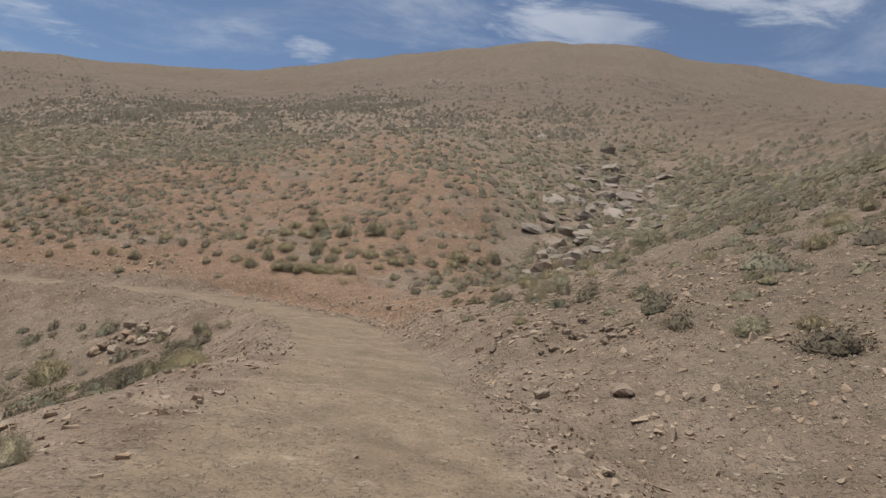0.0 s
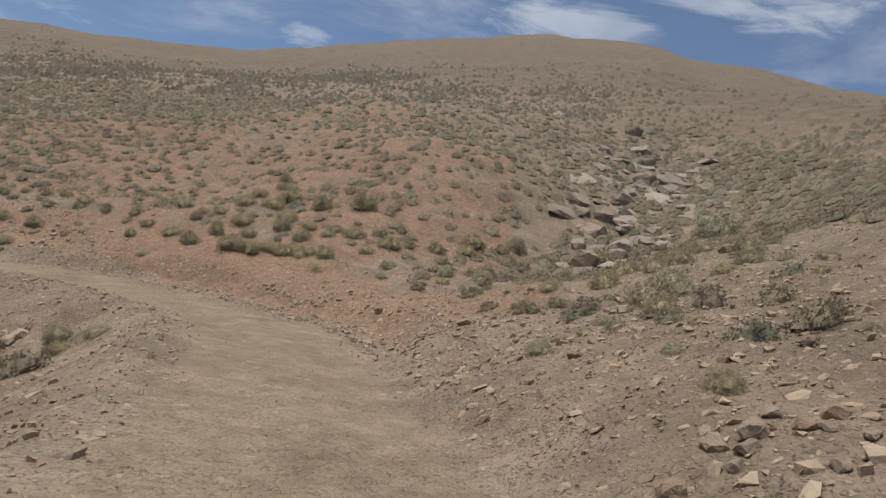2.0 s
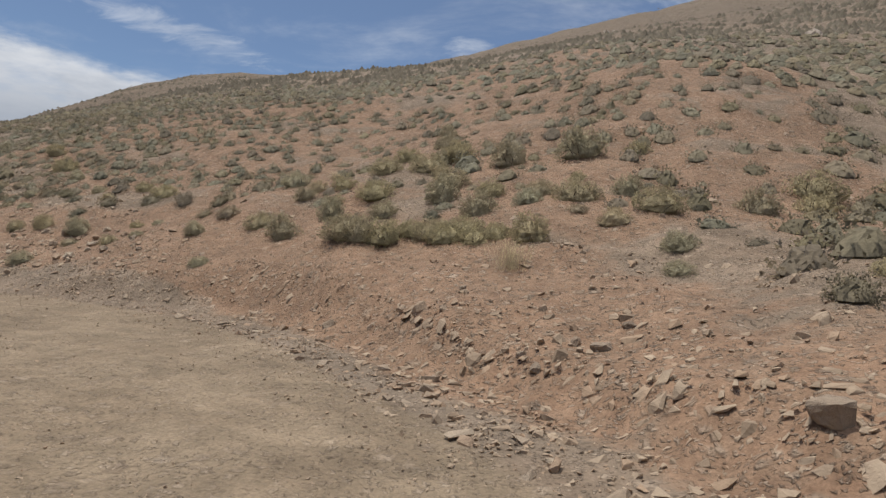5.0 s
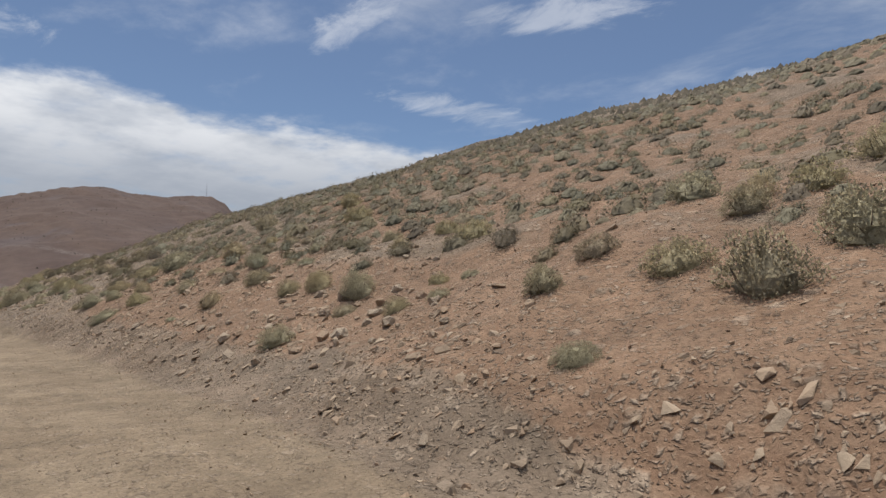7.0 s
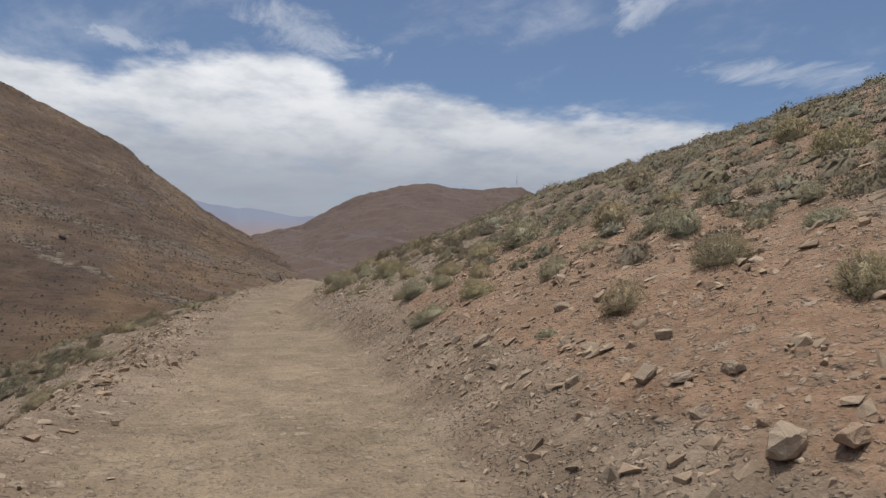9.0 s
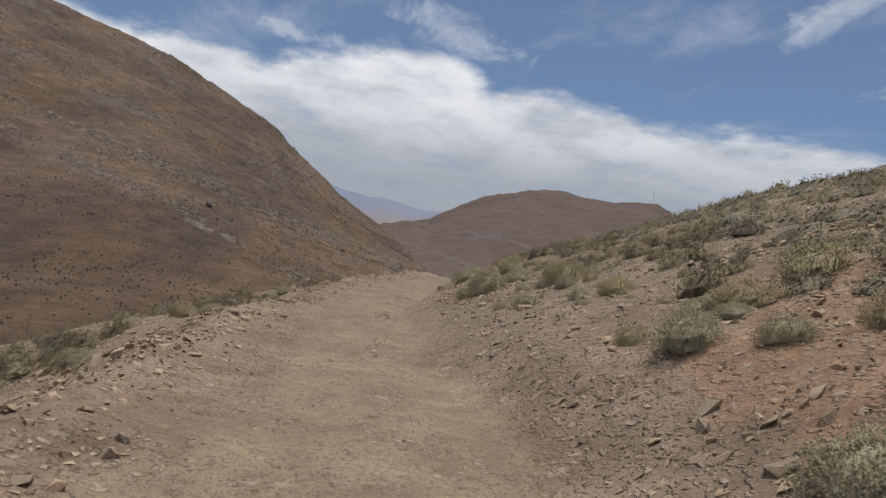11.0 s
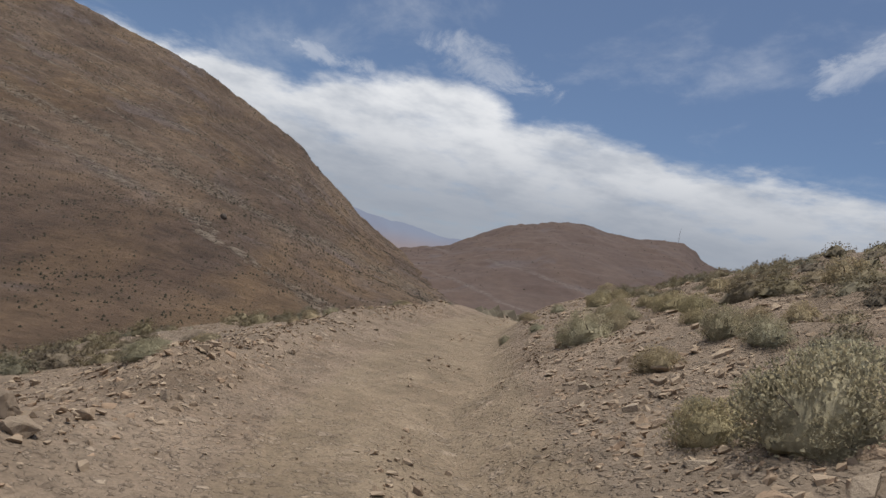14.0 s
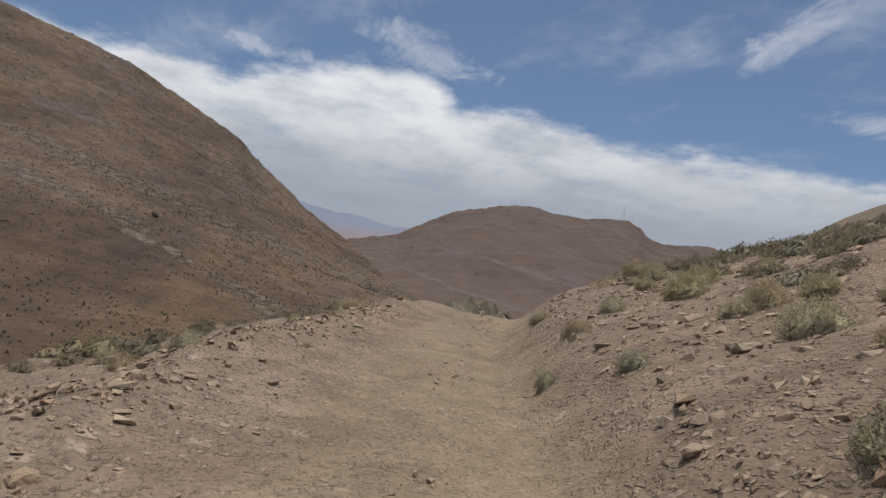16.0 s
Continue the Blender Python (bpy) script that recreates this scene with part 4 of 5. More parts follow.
# ---- shrubs ----
def shrub_shape(seed, leaves, leaf, rings, spokes, tall=0.5, clumps=16, upright=0.0, fill=0.9, lump=0.36, lift=0.75, wide=0.26):
    """A cushion about 1 across: a lumpy heart of packed twigs, small leaves standing out of it, and its woody base."""
    g = np.random.default_rng(seed)
    a, e = g.uniform(0, 6.283, clumps), np.arcsin(g.uniform(0.0, 1.0, clumps))
    knob = np.stack([np.cos(a) * np.cos(e), np.sin(a) * np.cos(e), np.sin(e)], 1)
    bulge = g.uniform(0.4, 1.0, clumps)
    oval = np.array([0.5, 0.5 * g.uniform(0.75, 1.0), tall])

    def reach(n):
        near = np.clip((n @ knob.T - 0.80) / 0.2, 0, 1) ** 1.5 * bulge
        return 1 - lump + lump * near.max(1)
    n = [[0, 0, 1.0]]
    for i in range(1, rings + 1):
        el = math.pi / 2 - (math.pi / 2 + 0.3) * i / rings
        for j in range(spokes):
            t = 6.2832 * (j + 0.5 * (i % 2)) / spokes
            n.append([math.cos(t) * math.cos(el), math.sin(t) * math.cos(el), math.sin(el)])
    n = np.array(n)
    v = n * (reach(n) * fill * g.uniform(0.92, 1.04, len(n)))[:, None]
    v[:, 2] = np.where(n[:, 2] > 0, v[:, 2] * np.abs(n[:, 2]) ** 0.6, v[:, 2])
    v = v * oval + np.array([0, 0, 0.02])
    f = [[0, 1 + j, 1 + (j + 1) % spokes] for j in range(spokes)]
    for i in range(rings - 1):
        for j in range(spokes):
            p, q = 1 + i * spokes + j, 1 + i * spokes + (j + 1) % spokes
            f += [[p, p + spokes, q], [q, p + spokes, q + spokes]]
    up = np.array([0, 0, lift])
    vs, fs, ns = [v], [np.array(f)], [n + up]
    if leaves:
        # the leaves stand in sprigs: a dozen round each twig's tip
        sprigs = max(leaves // 12, min(leaves, 90))
        n = g.normal(size=(sprigs, 3))
        n[:, 2] = np.abs(n[:, 2]) * 1.1 - 0.12
        n /= np.linalg.norm(n, axis=1, keepdims=True)
        n = n[np.arange(leaves) % sprigs] + g.normal(0, 0.075, (leaves, 3))
        n /= np.linalg.norm(n, axis=1, keepdims=True)
        p = n * (reach(n) * g.uniform(0.68, 1.1, leaves))[:, None] * oval + np.array([0, 0, 0.02])
        way = n + g.normal(0, 0.8, (leaves, 3)) + np.array([0, 0, 0.25 + upright])
        way /= np.linalg.norm(way, axis=1, keepdims=True)
        across = np.cross(way, g.normal(size=(leaves, 3)))
        across /= np.linalg.norm(across, axis=1, keepdims=True) + 1e-9
        ln, wd = leaf * g.uniform(0.6, 1.5, (leaves, 1)), leaf * wide * g.uniform(0.7, 1.3, (leaves, 1))
        w = np.stack([p - across * wd, p + across * wd, p + way * ln], 1).reshape(-1, 3)
        vs.append(w)
        ns.append(np.repeat(n + up + g.normal(0, 0.18 if leaves > 400 else 0.5, (leaves, 3)), 3, 0))
        fs.append(np.arange(leaves)[:, None] * 3 + len(v) + np.array([[0, 1, 2]]))
    ns = np.vstack(ns)
    crown = np.vstack(vs), np.vstack(fs), ns / np.linalg.norm(ns, axis=1, keepdims=True)
    sv, sf = [], []
    for j in range(14):
        foot = np.array([*(g.normal(0, 0.03, 2)), -0.10])
        t, el = g.uniform(0, 6.283), g.uniform(0.0, 0.9)
        tip = np.array([math.cos(t) * math.cos(el), math.sin(t) * math.cos(el), math.sin(el)])
        tip = tip * oval * reach(tip[None])[0] * 1.04
        bend = (foot + tip) / 2 + g.normal(0, 0.04, 3)
        b = len(sv) * 3
        for q, w in ((foot, 0.016), (bend, 0.010), (tip, 0.003)):
            sv.append([q + w * np.array([math.cos(t), math.sin(t), 0]) for t in (0, 2.09, 4.19)])
        for lev in (0, 3):
            for t in range(3):
                u = (t + 1) % 3
                sf += [[b + lev + t, b + lev + u, b + lev + 3 + u], [b + lev + t, b + lev + 3 + u, b + lev + 3 + t]]
    return crown, (np.array(sv).reshape(-1, 3), np.array(sf))


NEAR_SHRUBS = [shrub_shape(400 + k, 2100, 0.029, 6, 12, t, 46, u, 0.72, 0.42, 0.9, 0.42) for k, (t, u) in enumerate(((0.34, 0), (0.41, 0.2), (0.3, 0), (0.38, 0.2), (0.43, 0.3), (0.36, 0.1)))]
TWIGGY = shrub_shape(450, 1700, 0.042, 8, 16, 0.39, 40, 0.3, 0.86, 0.36, 0.75, 0.2)
FINE_SHRUBS = [shrub_shape(460 + k, 2700, 0.026, 6, 12, t, 70, 0.2, 0.72, 0.4, 0.9, 0.42) for k, t in enumerate((0.42, 0.36, 0.39))]
KIND_TINT = (0.0, 0.18, 0.4, 0.55, 0.72, 0.1, 0.84, 0.04, 0.5, 0.2)
SHRUB_MESH = [(raw_mesh("foliage", *c, tint=np.full(len(c[0]), t)), raw_mesh("woody_base", *s)) for (c, s), t in zip(NEAR_SHRUBS + [TWIGGY] + FINE_SHRUBS, KIND_TINT)]
FINE_MESH = [(raw_mesh("foliage", *c, tint=np.full(len(c[0]), t)), raw_mesh("woody_base", *s)) for t, (c, s) in ((t, shrub_shape(480 + k, 4500, 0.021, 6, 12, 0.32 + 0.013 * k, 80, 0.15, 0.76, 0.4, 0.9, 0.4)) for k, t in enumerate(KIND_TINT))]
CLOSE_SHRUBS = [shrub_shape(540 + k, 760, 0.034, 4, 9, t, 34, u, 0.76, 0.36, 0.9, 0.5)[0] for k, (t, u) in enumerate(((0.36, 0), (0.44, 0.2), (0.3, 0), (0.4, 0.1), (0.5, 0.2)))]
MID_SHRUBS = [shrub_shape(500 + k, 95, 0.056, 4, 8, t, 22, 0.0, 0.76, 0.24, 0.9, 0.52)[0] for k, t in enumerate((0.36, 0.44, 0.3, 0.4, 0.48))]
LOW_SHRUBS = [shrub_shape(520 + k, 10, 0.055, 4, 7, t, 14, 0.0, 0.92, 0.13, 0.9, 0.5)[0] for k, t in enumerate((0.36, 0.44, 0.3, 0.4, 0.48))]
DOT_SHRUBS = [shrub_shape(620 + k, 0, 0.25, 1, 6, t, 6, 0.0, 0.95, 0.15, 1.0, 0.6)[0] for k, t in enumerate((0.5, 0.65, 0.45))]


def make_shrub(x, y, z, breadth, k, spin, label="low grey-green cushion shrub on the stony slope", group="shrubs on the slope"):
    thing = tagged(new("shrub"), label, "shrub", group)
    leaves, stems = (FINE_MESH if abs(float(land(np.array([x]), np.array([y]))[1][0])) < 5.0 else SHRUB_MESH)[k]
    part("foliage", leaves, LEAF, thing)
    part("woody_base", stems, TWIG, thing, "thin grey woody stems")
    gx, gy = (float(q[0]) for q in slope_of(x, y))
    lean = Vector((0, 0, 1)).rotation_difference(Vector((-0.7 * gx, -0.7 * gy, 1))).to_matrix().to_4x4()
    thing.matrix_world = Matrix.Translation((x, y, z - 0.04)) @ lean @ pose(0, 0, 0, 0, 0, spin) @ Matrix.Diagonal((breadth, breadth * 0.95, breadth * (1.14 + 0.14 * math.sin(spin)), 1))
    return thing


GREY_BANK = ((-3.2, 37.9, 0.59), (-4.0, 38.7, 0.42), (-13.6, 40.1, 0.59), (-20.3, 42.9, 0.51))
GREY_BEND = ((8.2, 24.4, 0.65), (6.8, 11.6, 0.69), (6.0, 28.8, 0.81), (3.6, 20.2, 0.39), (-0.5, 33.0, 0.39))
GREY_END = ((-46.3, 43.3, 0.35), (-48.1, 45.7, 0.59), (-51.7, 45.0, 0.37), (-54.8, 42.9, 0.42), (-55.2, 46.3, 0.60))
GREY_TRAVERSE = ((-23.3, 40.8, 0.63), (-23.9, 39.9, 0.61), (-25.9, 44.4, 0.55), (-39.3, 43.7, 0.42), (-40.0, 43.8, 0.54), (-41.8, 45.9, 0.57), (-42.5, 45.5, 0.58), (-45.6, 43.4, 0.52), (-41.6, 34.1, 0.5), (-45.4, 33.6, 0.6), (-59.6, 37.0, 0.7))
OLIVE_BANK = ((7.9, 41.1, 1.49), (4.0, 43.1, 1.10), (1.6, 42.0, 1.18), (1.3, 40.7, 0.90), (-0.2, 39.5, 0.85), (-2.3, 38.8, 0.97), (-2.6, 44.4, 0.75), (-2.9, 40.4, 0.73), (-4.1, 39.9, 1.04),
    (-4.2, 41.5, 0.43), (-4.2, 43.9, 1.30), (-5.0, 40.4, 0.72), (-5.5, 37.3, 0.60), (-6.2, 38.7, 0.79), (-6.2, 37.5, 0.76), (-6.3, 40.5, 0.73), (-6.4, 43.7, 1.07), (-6.9, 37.5, 0.82),
    (-7.4, 37.6, 0.64), (-7.5, 40.2, 0.97), (-7.7, 41.6, 1.01), (-8.3, 44.9, 1.08), (-8.7, 44.6, 0.75), (-8.9, 43.7, 1.10), (-9.0, 37.7, 0.98), (-9.6, 48.6, 0.95), (-9.6, 40.9, 0.96),
    (-10.2, 45.4, 0.90), (-10.3, 39.7, 0.85), (-10.4, 43.9, 0.94), (-10.6, 40.6, 0.50), (-11.0, 38.5, 0.88), (-6.5, 37.2, 0.8), (-7.9, 37.3, 0.85), (-8.5, 37.4, 0.75), (-5.9, 37.0, 0.7))
OLIVE_BANK_MORE = ((-11.2, 42.4, 0.75), (-11.9, 41.3, 0.57), (-12.2, 39.5, 0.78), (-13.8, 24.3, 1.50), (-16.3, 39.7, 0.35), (-16.8, 39.2, 0.48), (-17.0, 40.5, 0.40), (-18.2, 39.3, 0.39), (-18.3, 43.3, 0.86),
    (-19.7, 44.0, 0.64))
OLIVE_BEND = ((14.2, 21.2, 1.00), (12.8, 20.6, 0.97), (10.6, 17.8, 1.00), (9.9, 19.0, 0.48), (8.6, 31.0, 1.15), (8.4, 11.6, 0.73), (8.0, 27.5, 1.10), (7.3, 30.6, 1.00), (7.1, 22.8, 0.44),
    (6.8, 28.9, 0.97), (6.3, 25.2, 0.66), (5.5, 29.8, 1.27), (4.6, 17.9, 0.29), (4.4, 30.7, 0.58), (4.2, 27.2, 1.06), (4.1, 23.6, 1.23), (2.8, 27.7, 0.60), (2.4, 16.8, 0.48),
    (1.2, 31.4, 0.58), (0.1, 33.4, 0.64))
OLIVE_END = ((-55.3, 45.0, 0.77), (-58.4, 43.9, 0.46))
OLIVE_TRAVERSE = ((-21.3, 40.3, 0.61), (-26.0, 46.6, 1.13), (-27.0, 44.5, 0.59), (-27.8, 42.3, 0.65), (-28.6, 48.6, 0.93), (-32.5, 47.3, 1.02), (-33.1, 42.5, 0.89), (-39.5, 41.9, 0.99), (-40.4, 41.3, 0.48),
    (-41.9, 44.2, 0.53), (-42.8, 40.5, 0.58))
SAGE_BANK = ((14.6, 43.4, 2.29), (1.6, 34.0, 0.75), (-2.1, 36.3, 0.61), (-2.2, 35.0, 0.45), (-5.2, 39.5, 0.67), (-8.7, 39.3, 0.69), (-12.4, 37.2, 0.44), (-13.3, 43.3, 0.90), (-13.8, 38.9, 0.56),
    (-16.4, 40.7, 0.33), (-18.6, 38.1, 0.55), (-18.7, 40.1, 0.76))
SAGE_BEND = ((12.1, 19.1, 0.88), (7.9, 20.9, 0.60), (7.3, 26.0, 0.86), (5.9, 12.0, 0.85), (5.0, 24.9, 1.09), (4.9, 19.8, 0.28), (4.9, 23.9, 0.84), (4.2, 15.1, 0.44), (3.6, 21.7, 0.85),
    (2.7, 18.9, 0.39), (2.7, 22.1, 0.38), (2.7, 21.3, 0.50), (2.3, 21.6, 0.45), (1.3, 20.5, 0.54), (-3.0, 5.2, 0.44))
SAGE_END = ((-46.4, 35.5, 0.51), (-48.4, 41.8, 0.95), (-48.9, 41.7, 0.42), (-50.4, 34.7, 0.56), (-52.1, 42.2, 0.35), (-53.4, 41.9, 0.31), (-54.8, 37.6, 0.45), (-55.8, 44.0, 0.43))
SAGE_TRAVERSE = ((-21.9, 44.2, 0.59), (-22.9, 42.0, 0.49), (-24.0, 43.2, 0.45), (-24.1, 45.3, 0.64), (-24.4, 39.1, 0.24), (-25.4, 42.2, 0.64), (-26.7, 42.9, 0.63), (-29.0, 39.4, 0.74), (-31.9, 40.1, 0.66),
    (-32.2, 43.2, 1.17), (-36.1, 40.8, 0.28), (-36.9, 41.1, 0.43), (-38.1, 40.5, 0.53), (-38.8, 40.3, 0.45), (-39.0, 42.3, 0.37), (-39.5, 41.4, 0.44), (-43.4, 42.1, 0.93), (-43.6, 40.9, 0.27),
    (-42.2, 40.9, 1.0), (-43.0, 41.2, 0.8), (-45.0, 42.5, 0.52))
STRAW_BANK = ((-4.8, 37.0, 0.81), (-9.2, 46.7, 0.82), (-12.0, 42.3, 0.61), (-20.3, 40.4, 0.68))
STRAW_BEND = ((3.3, 29.1, 0.51),)
STRAW_END = ((-47.4, 43.1, 0.46), (-47.5, 45.7, 0.77), (-49.3, 43.0, 0.36), (-50.2, 44.0, 0.51), (-50.7, 45.6, 0.57), (-51.5, 43.8, 0.71), (-51.9, 35.2, 0.52), (-52.7, 45.0, 0.47), (-53.0, 44.1, 0.45),
    (-53.1, 44.6, 0.63), (-57.9, 45.9, 0.48))
STRAW_TRAVERSE = ((-27.0, 40.9, 0.62), (-28.5, 44.8, 0.51), (-29.3, 43.8, 0.89), (-42.0, 40.8, 0.46), (-42.8, 44.0, 0.33), (-45.3, 41.4, 0.53), (-42.5, 33.9, 0.6), (-44.2, 33.8, 0.66), (-44.5, 32.9, 0.7), (-43.3, 33.3, 0.55))
SHRUB_ROWS = (
    (GREY_BANK, "g", "grey-brown twiggy shrub, half dry by the track", "shrubs above the cut bank"),
    (GREY_BEND, "g", "grey-brown twiggy shrub, half dry by the track", "shrubs at the head of the gully"),
    (GREY_END, "g", "grey-brown twiggy shrub, half dry by the track", "shrubs at the end of the traverse"),
    (GREY_TRAVERSE, "g", "grey-brown twiggy shrub, half dry by the track", "shrubs along the traverse"),
    (OLIVE_BANK, "o", "olive-green cushion shrub with dense small leaves by the track", "shrubs above the cut bank"),
    (OLIVE_BANK_MORE, "o", "olive-green cushion shrub with dense small leaves by the track", "shrubs above the cut bank"),
    (OLIVE_BEND, "o", "olive-green cushion shrub with dense small leaves by the track", "shrubs at the head of the gully"),
    (OLIVE_END, "o", "olive-green cushion shrub with dense small leaves by the track", "shrubs at the end of the traverse"),
    (OLIVE_TRAVERSE, "o", "olive-green cushion shrub with dense small leaves by the track", "shrubs along the traverse"),
    (SAGE_BANK, "s", "sage-green cushion shrub with dusty fine leaves by the track", "shrubs above the cut bank"),
    (SAGE_BEND, "s", "sage-green cushion shrub with dusty fine leaves by the track", "shrubs at the head of the gully"),
    (SAGE_END, "s", "sage-green cushion shrub with dusty fine leaves by the track", "shrubs at the end of the traverse"),
    (SAGE_TRAVERSE, "s", "sage-green cushion shrub with dusty fine leaves by the track", "shrubs along the traverse"),
    (STRAW_BANK, "y", "straw-coloured dry cushion shrub by the track", "shrubs above the cut bank"),
    (STRAW_BEND, "y", "straw-coloured dry cushion shrub by the track", "shrubs at the head of the gully"),
    (STRAW_END, "y", "straw-coloured dry cushion shrub by the track", "shrubs at the end of the traverse"),
    (STRAW_TRAVERSE, "y", "straw-coloured dry cushion shrub by the track", "shrubs along the traverse"),
)
LEAF_KINDS = {"s": (7, 5, 0), "o": (8, 3, 1), "y": (4, 4, 9), "g": (6, 2, 2)}


def make_shrubs():
    taken = []
    k = 0
    for rows, kind, label, group in SHRUB_ROWS:
        a = np.array(rows)
        for (x, y, b), z in zip(rows, land(a[:, 0], a[:, 1])[0]):
            make_shrub(x, y, z, b * (1.05 if "gully" in group else 1.35 if "bank" in group else 1.25), LEAF_KINDS[kind][k % 3], 67.0 * k, label, group)
            taken.append((x, y, b))
            k += 1
    t = np.array(taken)

    def cover(d, s, x, y):
        clump = smooth(rough(x, y, 5.0, 3, 71), -0.45, 0.5)
        late = smooth(s, 76, 84)
        up = smooth(d, 4.2 - 1.4 * late, 7.0 - 2.0 * late) * (0.42 - 0.1 * late + (0.8 - 0.3 * late) * clump)
        down = smooth(-d, 3.2, 6.0) * (0.5 + 0.2 * late) * clump
        bare = 1 - 0.97 * np.exp(-(((x - 9) / 10) ** 2 + ((y - 11) / 11) ** 2)) - 0.6 * np.exp(-(((x - 17) / 10) ** 2 + ((y - 34) / 14) ** 2))
        bare = np.maximum(bare - 0.85 * np.exp(-(((x - 2.5) / 5.5) ** 2 + ((y - 31) / 5.0) ** 2)) - 0.8 * np.exp(-(((x - 7) / 4.5) ** 2 + ((y - 25) / 6.0) ** 2)), 0.03)
        near = 1 - 0.55 * (d > 0) * (1 - smooth(d, 5.5, 8.5))
        return np.clip((up * near + down) * bare * (1 - 0.74 * smooth(s, 56, 64) * (1 - late)) * (1 - ((x > -13) & (x < -1.5) & (y > 32) & (y < 37.3))), 0, 1)
    x, y, z, d, s, g = spread(62000, -70, 30, -2, 84, cover, 72)
    b = g.uniform(0.52, 1.2, len(x)) * g.uniform(0.8, 1.3, len(x)) * (1 - 0.25 * smooth(s, 60, 74))
    free = np.array([np.min(np.hypot(t[:, 0] - p, t[:, 1] - q) - 0.4 * (1.3 * t[:, 2] + w)) > 0.0 for p, q, w in zip(x, y, b)])
    # cushions that would grow into an earlier one are dropped
    for j in np.argsort(x):
        if free[j]:
            near = np.where(free & (np.abs(x - x[j]) < 1.2) & (np.abs(y - y[j]) < 1.2))[0]
            clash = near[np.hypot(x[near] - x[j], y[near] - y[j]) < (0.35 - 0.05 * smooth(y[j], 36, 42)) * (b[near] + b[j])]
            free[clash[clash != j]] = False
    x, y, z, d, b = x[free], y[free], z[free], d[free], b[free]
    n = len(x)
    tint = np.where(g.uniform(0, 1, n) < np.where(x < -37, 0.45, 0.1), g.uniform(0.66, 0.98, n), g.uniform(0, 0.66, n))
    order = np.argsort(np.abs(d))
    for j in order[:60]:
        make_shrub(x[j], y[j], z[j], b[j], int(tint[j] * 6.99), 360 * tint[j])
    kinds, sizes, spins = g.integers(0, 5, n), b[:, None] * g.uniform(0.85, 1.2, (n, 3)), g.uniform(0, 6.3, n)
    rest = order[60:]
    tiers = np.digitize(np.abs(d[rest]), (7.5, 25))
    for k, name, shapes, words in ((0, "verge_scrub", CLOSE_SHRUBS, "grey-green cushion scrub just above the track"), (1, "scrub", MID_SHRUBS, "low grey-green scrub covering the slope above the track"), (2, "upper_scrub", LOW_SHRUBS, "low grey-green scrub covering the upper slope")):
        w = rest[tiers == k]
        field(name, shapes, kinds[w], np.stack([x, y, z - 0.03], 1)[w], sizes[w], spins[w], np.zeros(len(w)), LEAF_FIELD, words, "scrub", tint[w], slope_of(x[w], y[w]))
    # the big hill above and behind: dense up to the brow, sparse past it
    x, y = g.uniform(-150, 75, 120000), g.uniform(-40, 190, 120000)
    beyond = past_brow(x, y)
    inside = (np.maximum(np.abs(x + 20) - 50, 0) + np.maximum(np.abs(y - 41) - 43, 0)) == 0
    keep = ~inside & (g.uniform(0, 1, 120000) < (0.35 + 0.65 * smooth(rough(x, y, 9.0, 3, 77), -0.4, 0.4)) * (1 - 0.93 * smooth(beyond, -12, 8)) * (1 - 0.8 * smooth(-x, 60, 90) * (y < 60)))
    x, y = x[keep], y[keep]
    n = len(x)
    field("far_scrub", DOT_SHRUBS, g.integers(0, 3, n), np.stack([x, y, height(x, y) - 0.05], 1), g.uniform(0.75, 1.5, n)[:, None] * g.uniform(0.8, 1.25, (n, 3)) * np.array([1, 1, 0.6]), g.uniform(0, 6.3, n), np.zeros(n), FAR_LEAF,
          "low scrub thinning out up the big hill", "scrub", None, slope_of(x, y))
    x, y = g.uniform(-330, 260, 4200), g.uniform(150, 620, 4200)
    n = len(x)
    field("hilltop_scrub", DOT_SHRUBS, g.integers(0, 3, n), np.stack([x, y, height(x, y) - 0.1], 1), g.uniform(0.9, 2.0, n)[:, None] * g.uniform(0.8, 1.25, (n, 3)) * np.array([1, 1, 0.45]), g.uniform(0, 6.3, n), np.zeros(n), FAR_LEAF,
          "sparse scrub towards the hilltop", "scrub", None, slope_of(x, y))
    for name, (mx, my, mz, yaw, u, na), count, size, lo in (("mountain_scrub", FLANK, 25000, 1.55, 0.02), ("hill_scrub", HILL, 1100, 1.9, 0.3)):
        w = g.choice(np.where((u > lo) & (u < 1.0) & (yaw < 130) & (yaw > 45))[0], count * 2)
        w = w[g.uniform(0, 1, len(w)) < 0.3 + 0.65 * smooth(rough(mx[w], my[w] + 2 * mz[w], 30.0, 4, 79), -0.25, 0.45)]
        n = len(w)
        p, q = g.uniform(0, 1, n), g.uniform(0, 1, n)
        at = np.stack([c[w] * (1 - p) * (1 - q) + c[w + 1] * p * (1 - q) + c[w + na] * (1 - p) * q + c[w + na + 1] * p * q for c in (mx, my, mz)], 1)
        field(name, DOT_SHRUBS, g.integers(0, 3, n), at - np.array([0, 0, 0.15]), size * (0.55 + 0.8 * u[w][:, None]) * g.uniform(0.45, 1.3, (n, 1)) * g.uniform(0.8, 1.2, (n, 3)) * np.array([1.1, 1.1, 0.75]), g.uniform(0, 6.3, n), np.zeros(n),
                SHADOWED_LEAF, "scrub dotted over the bare flank, shadow painted into its colour", "scrub", g.uniform(0.6, 0.8, n))


make_shrubs()


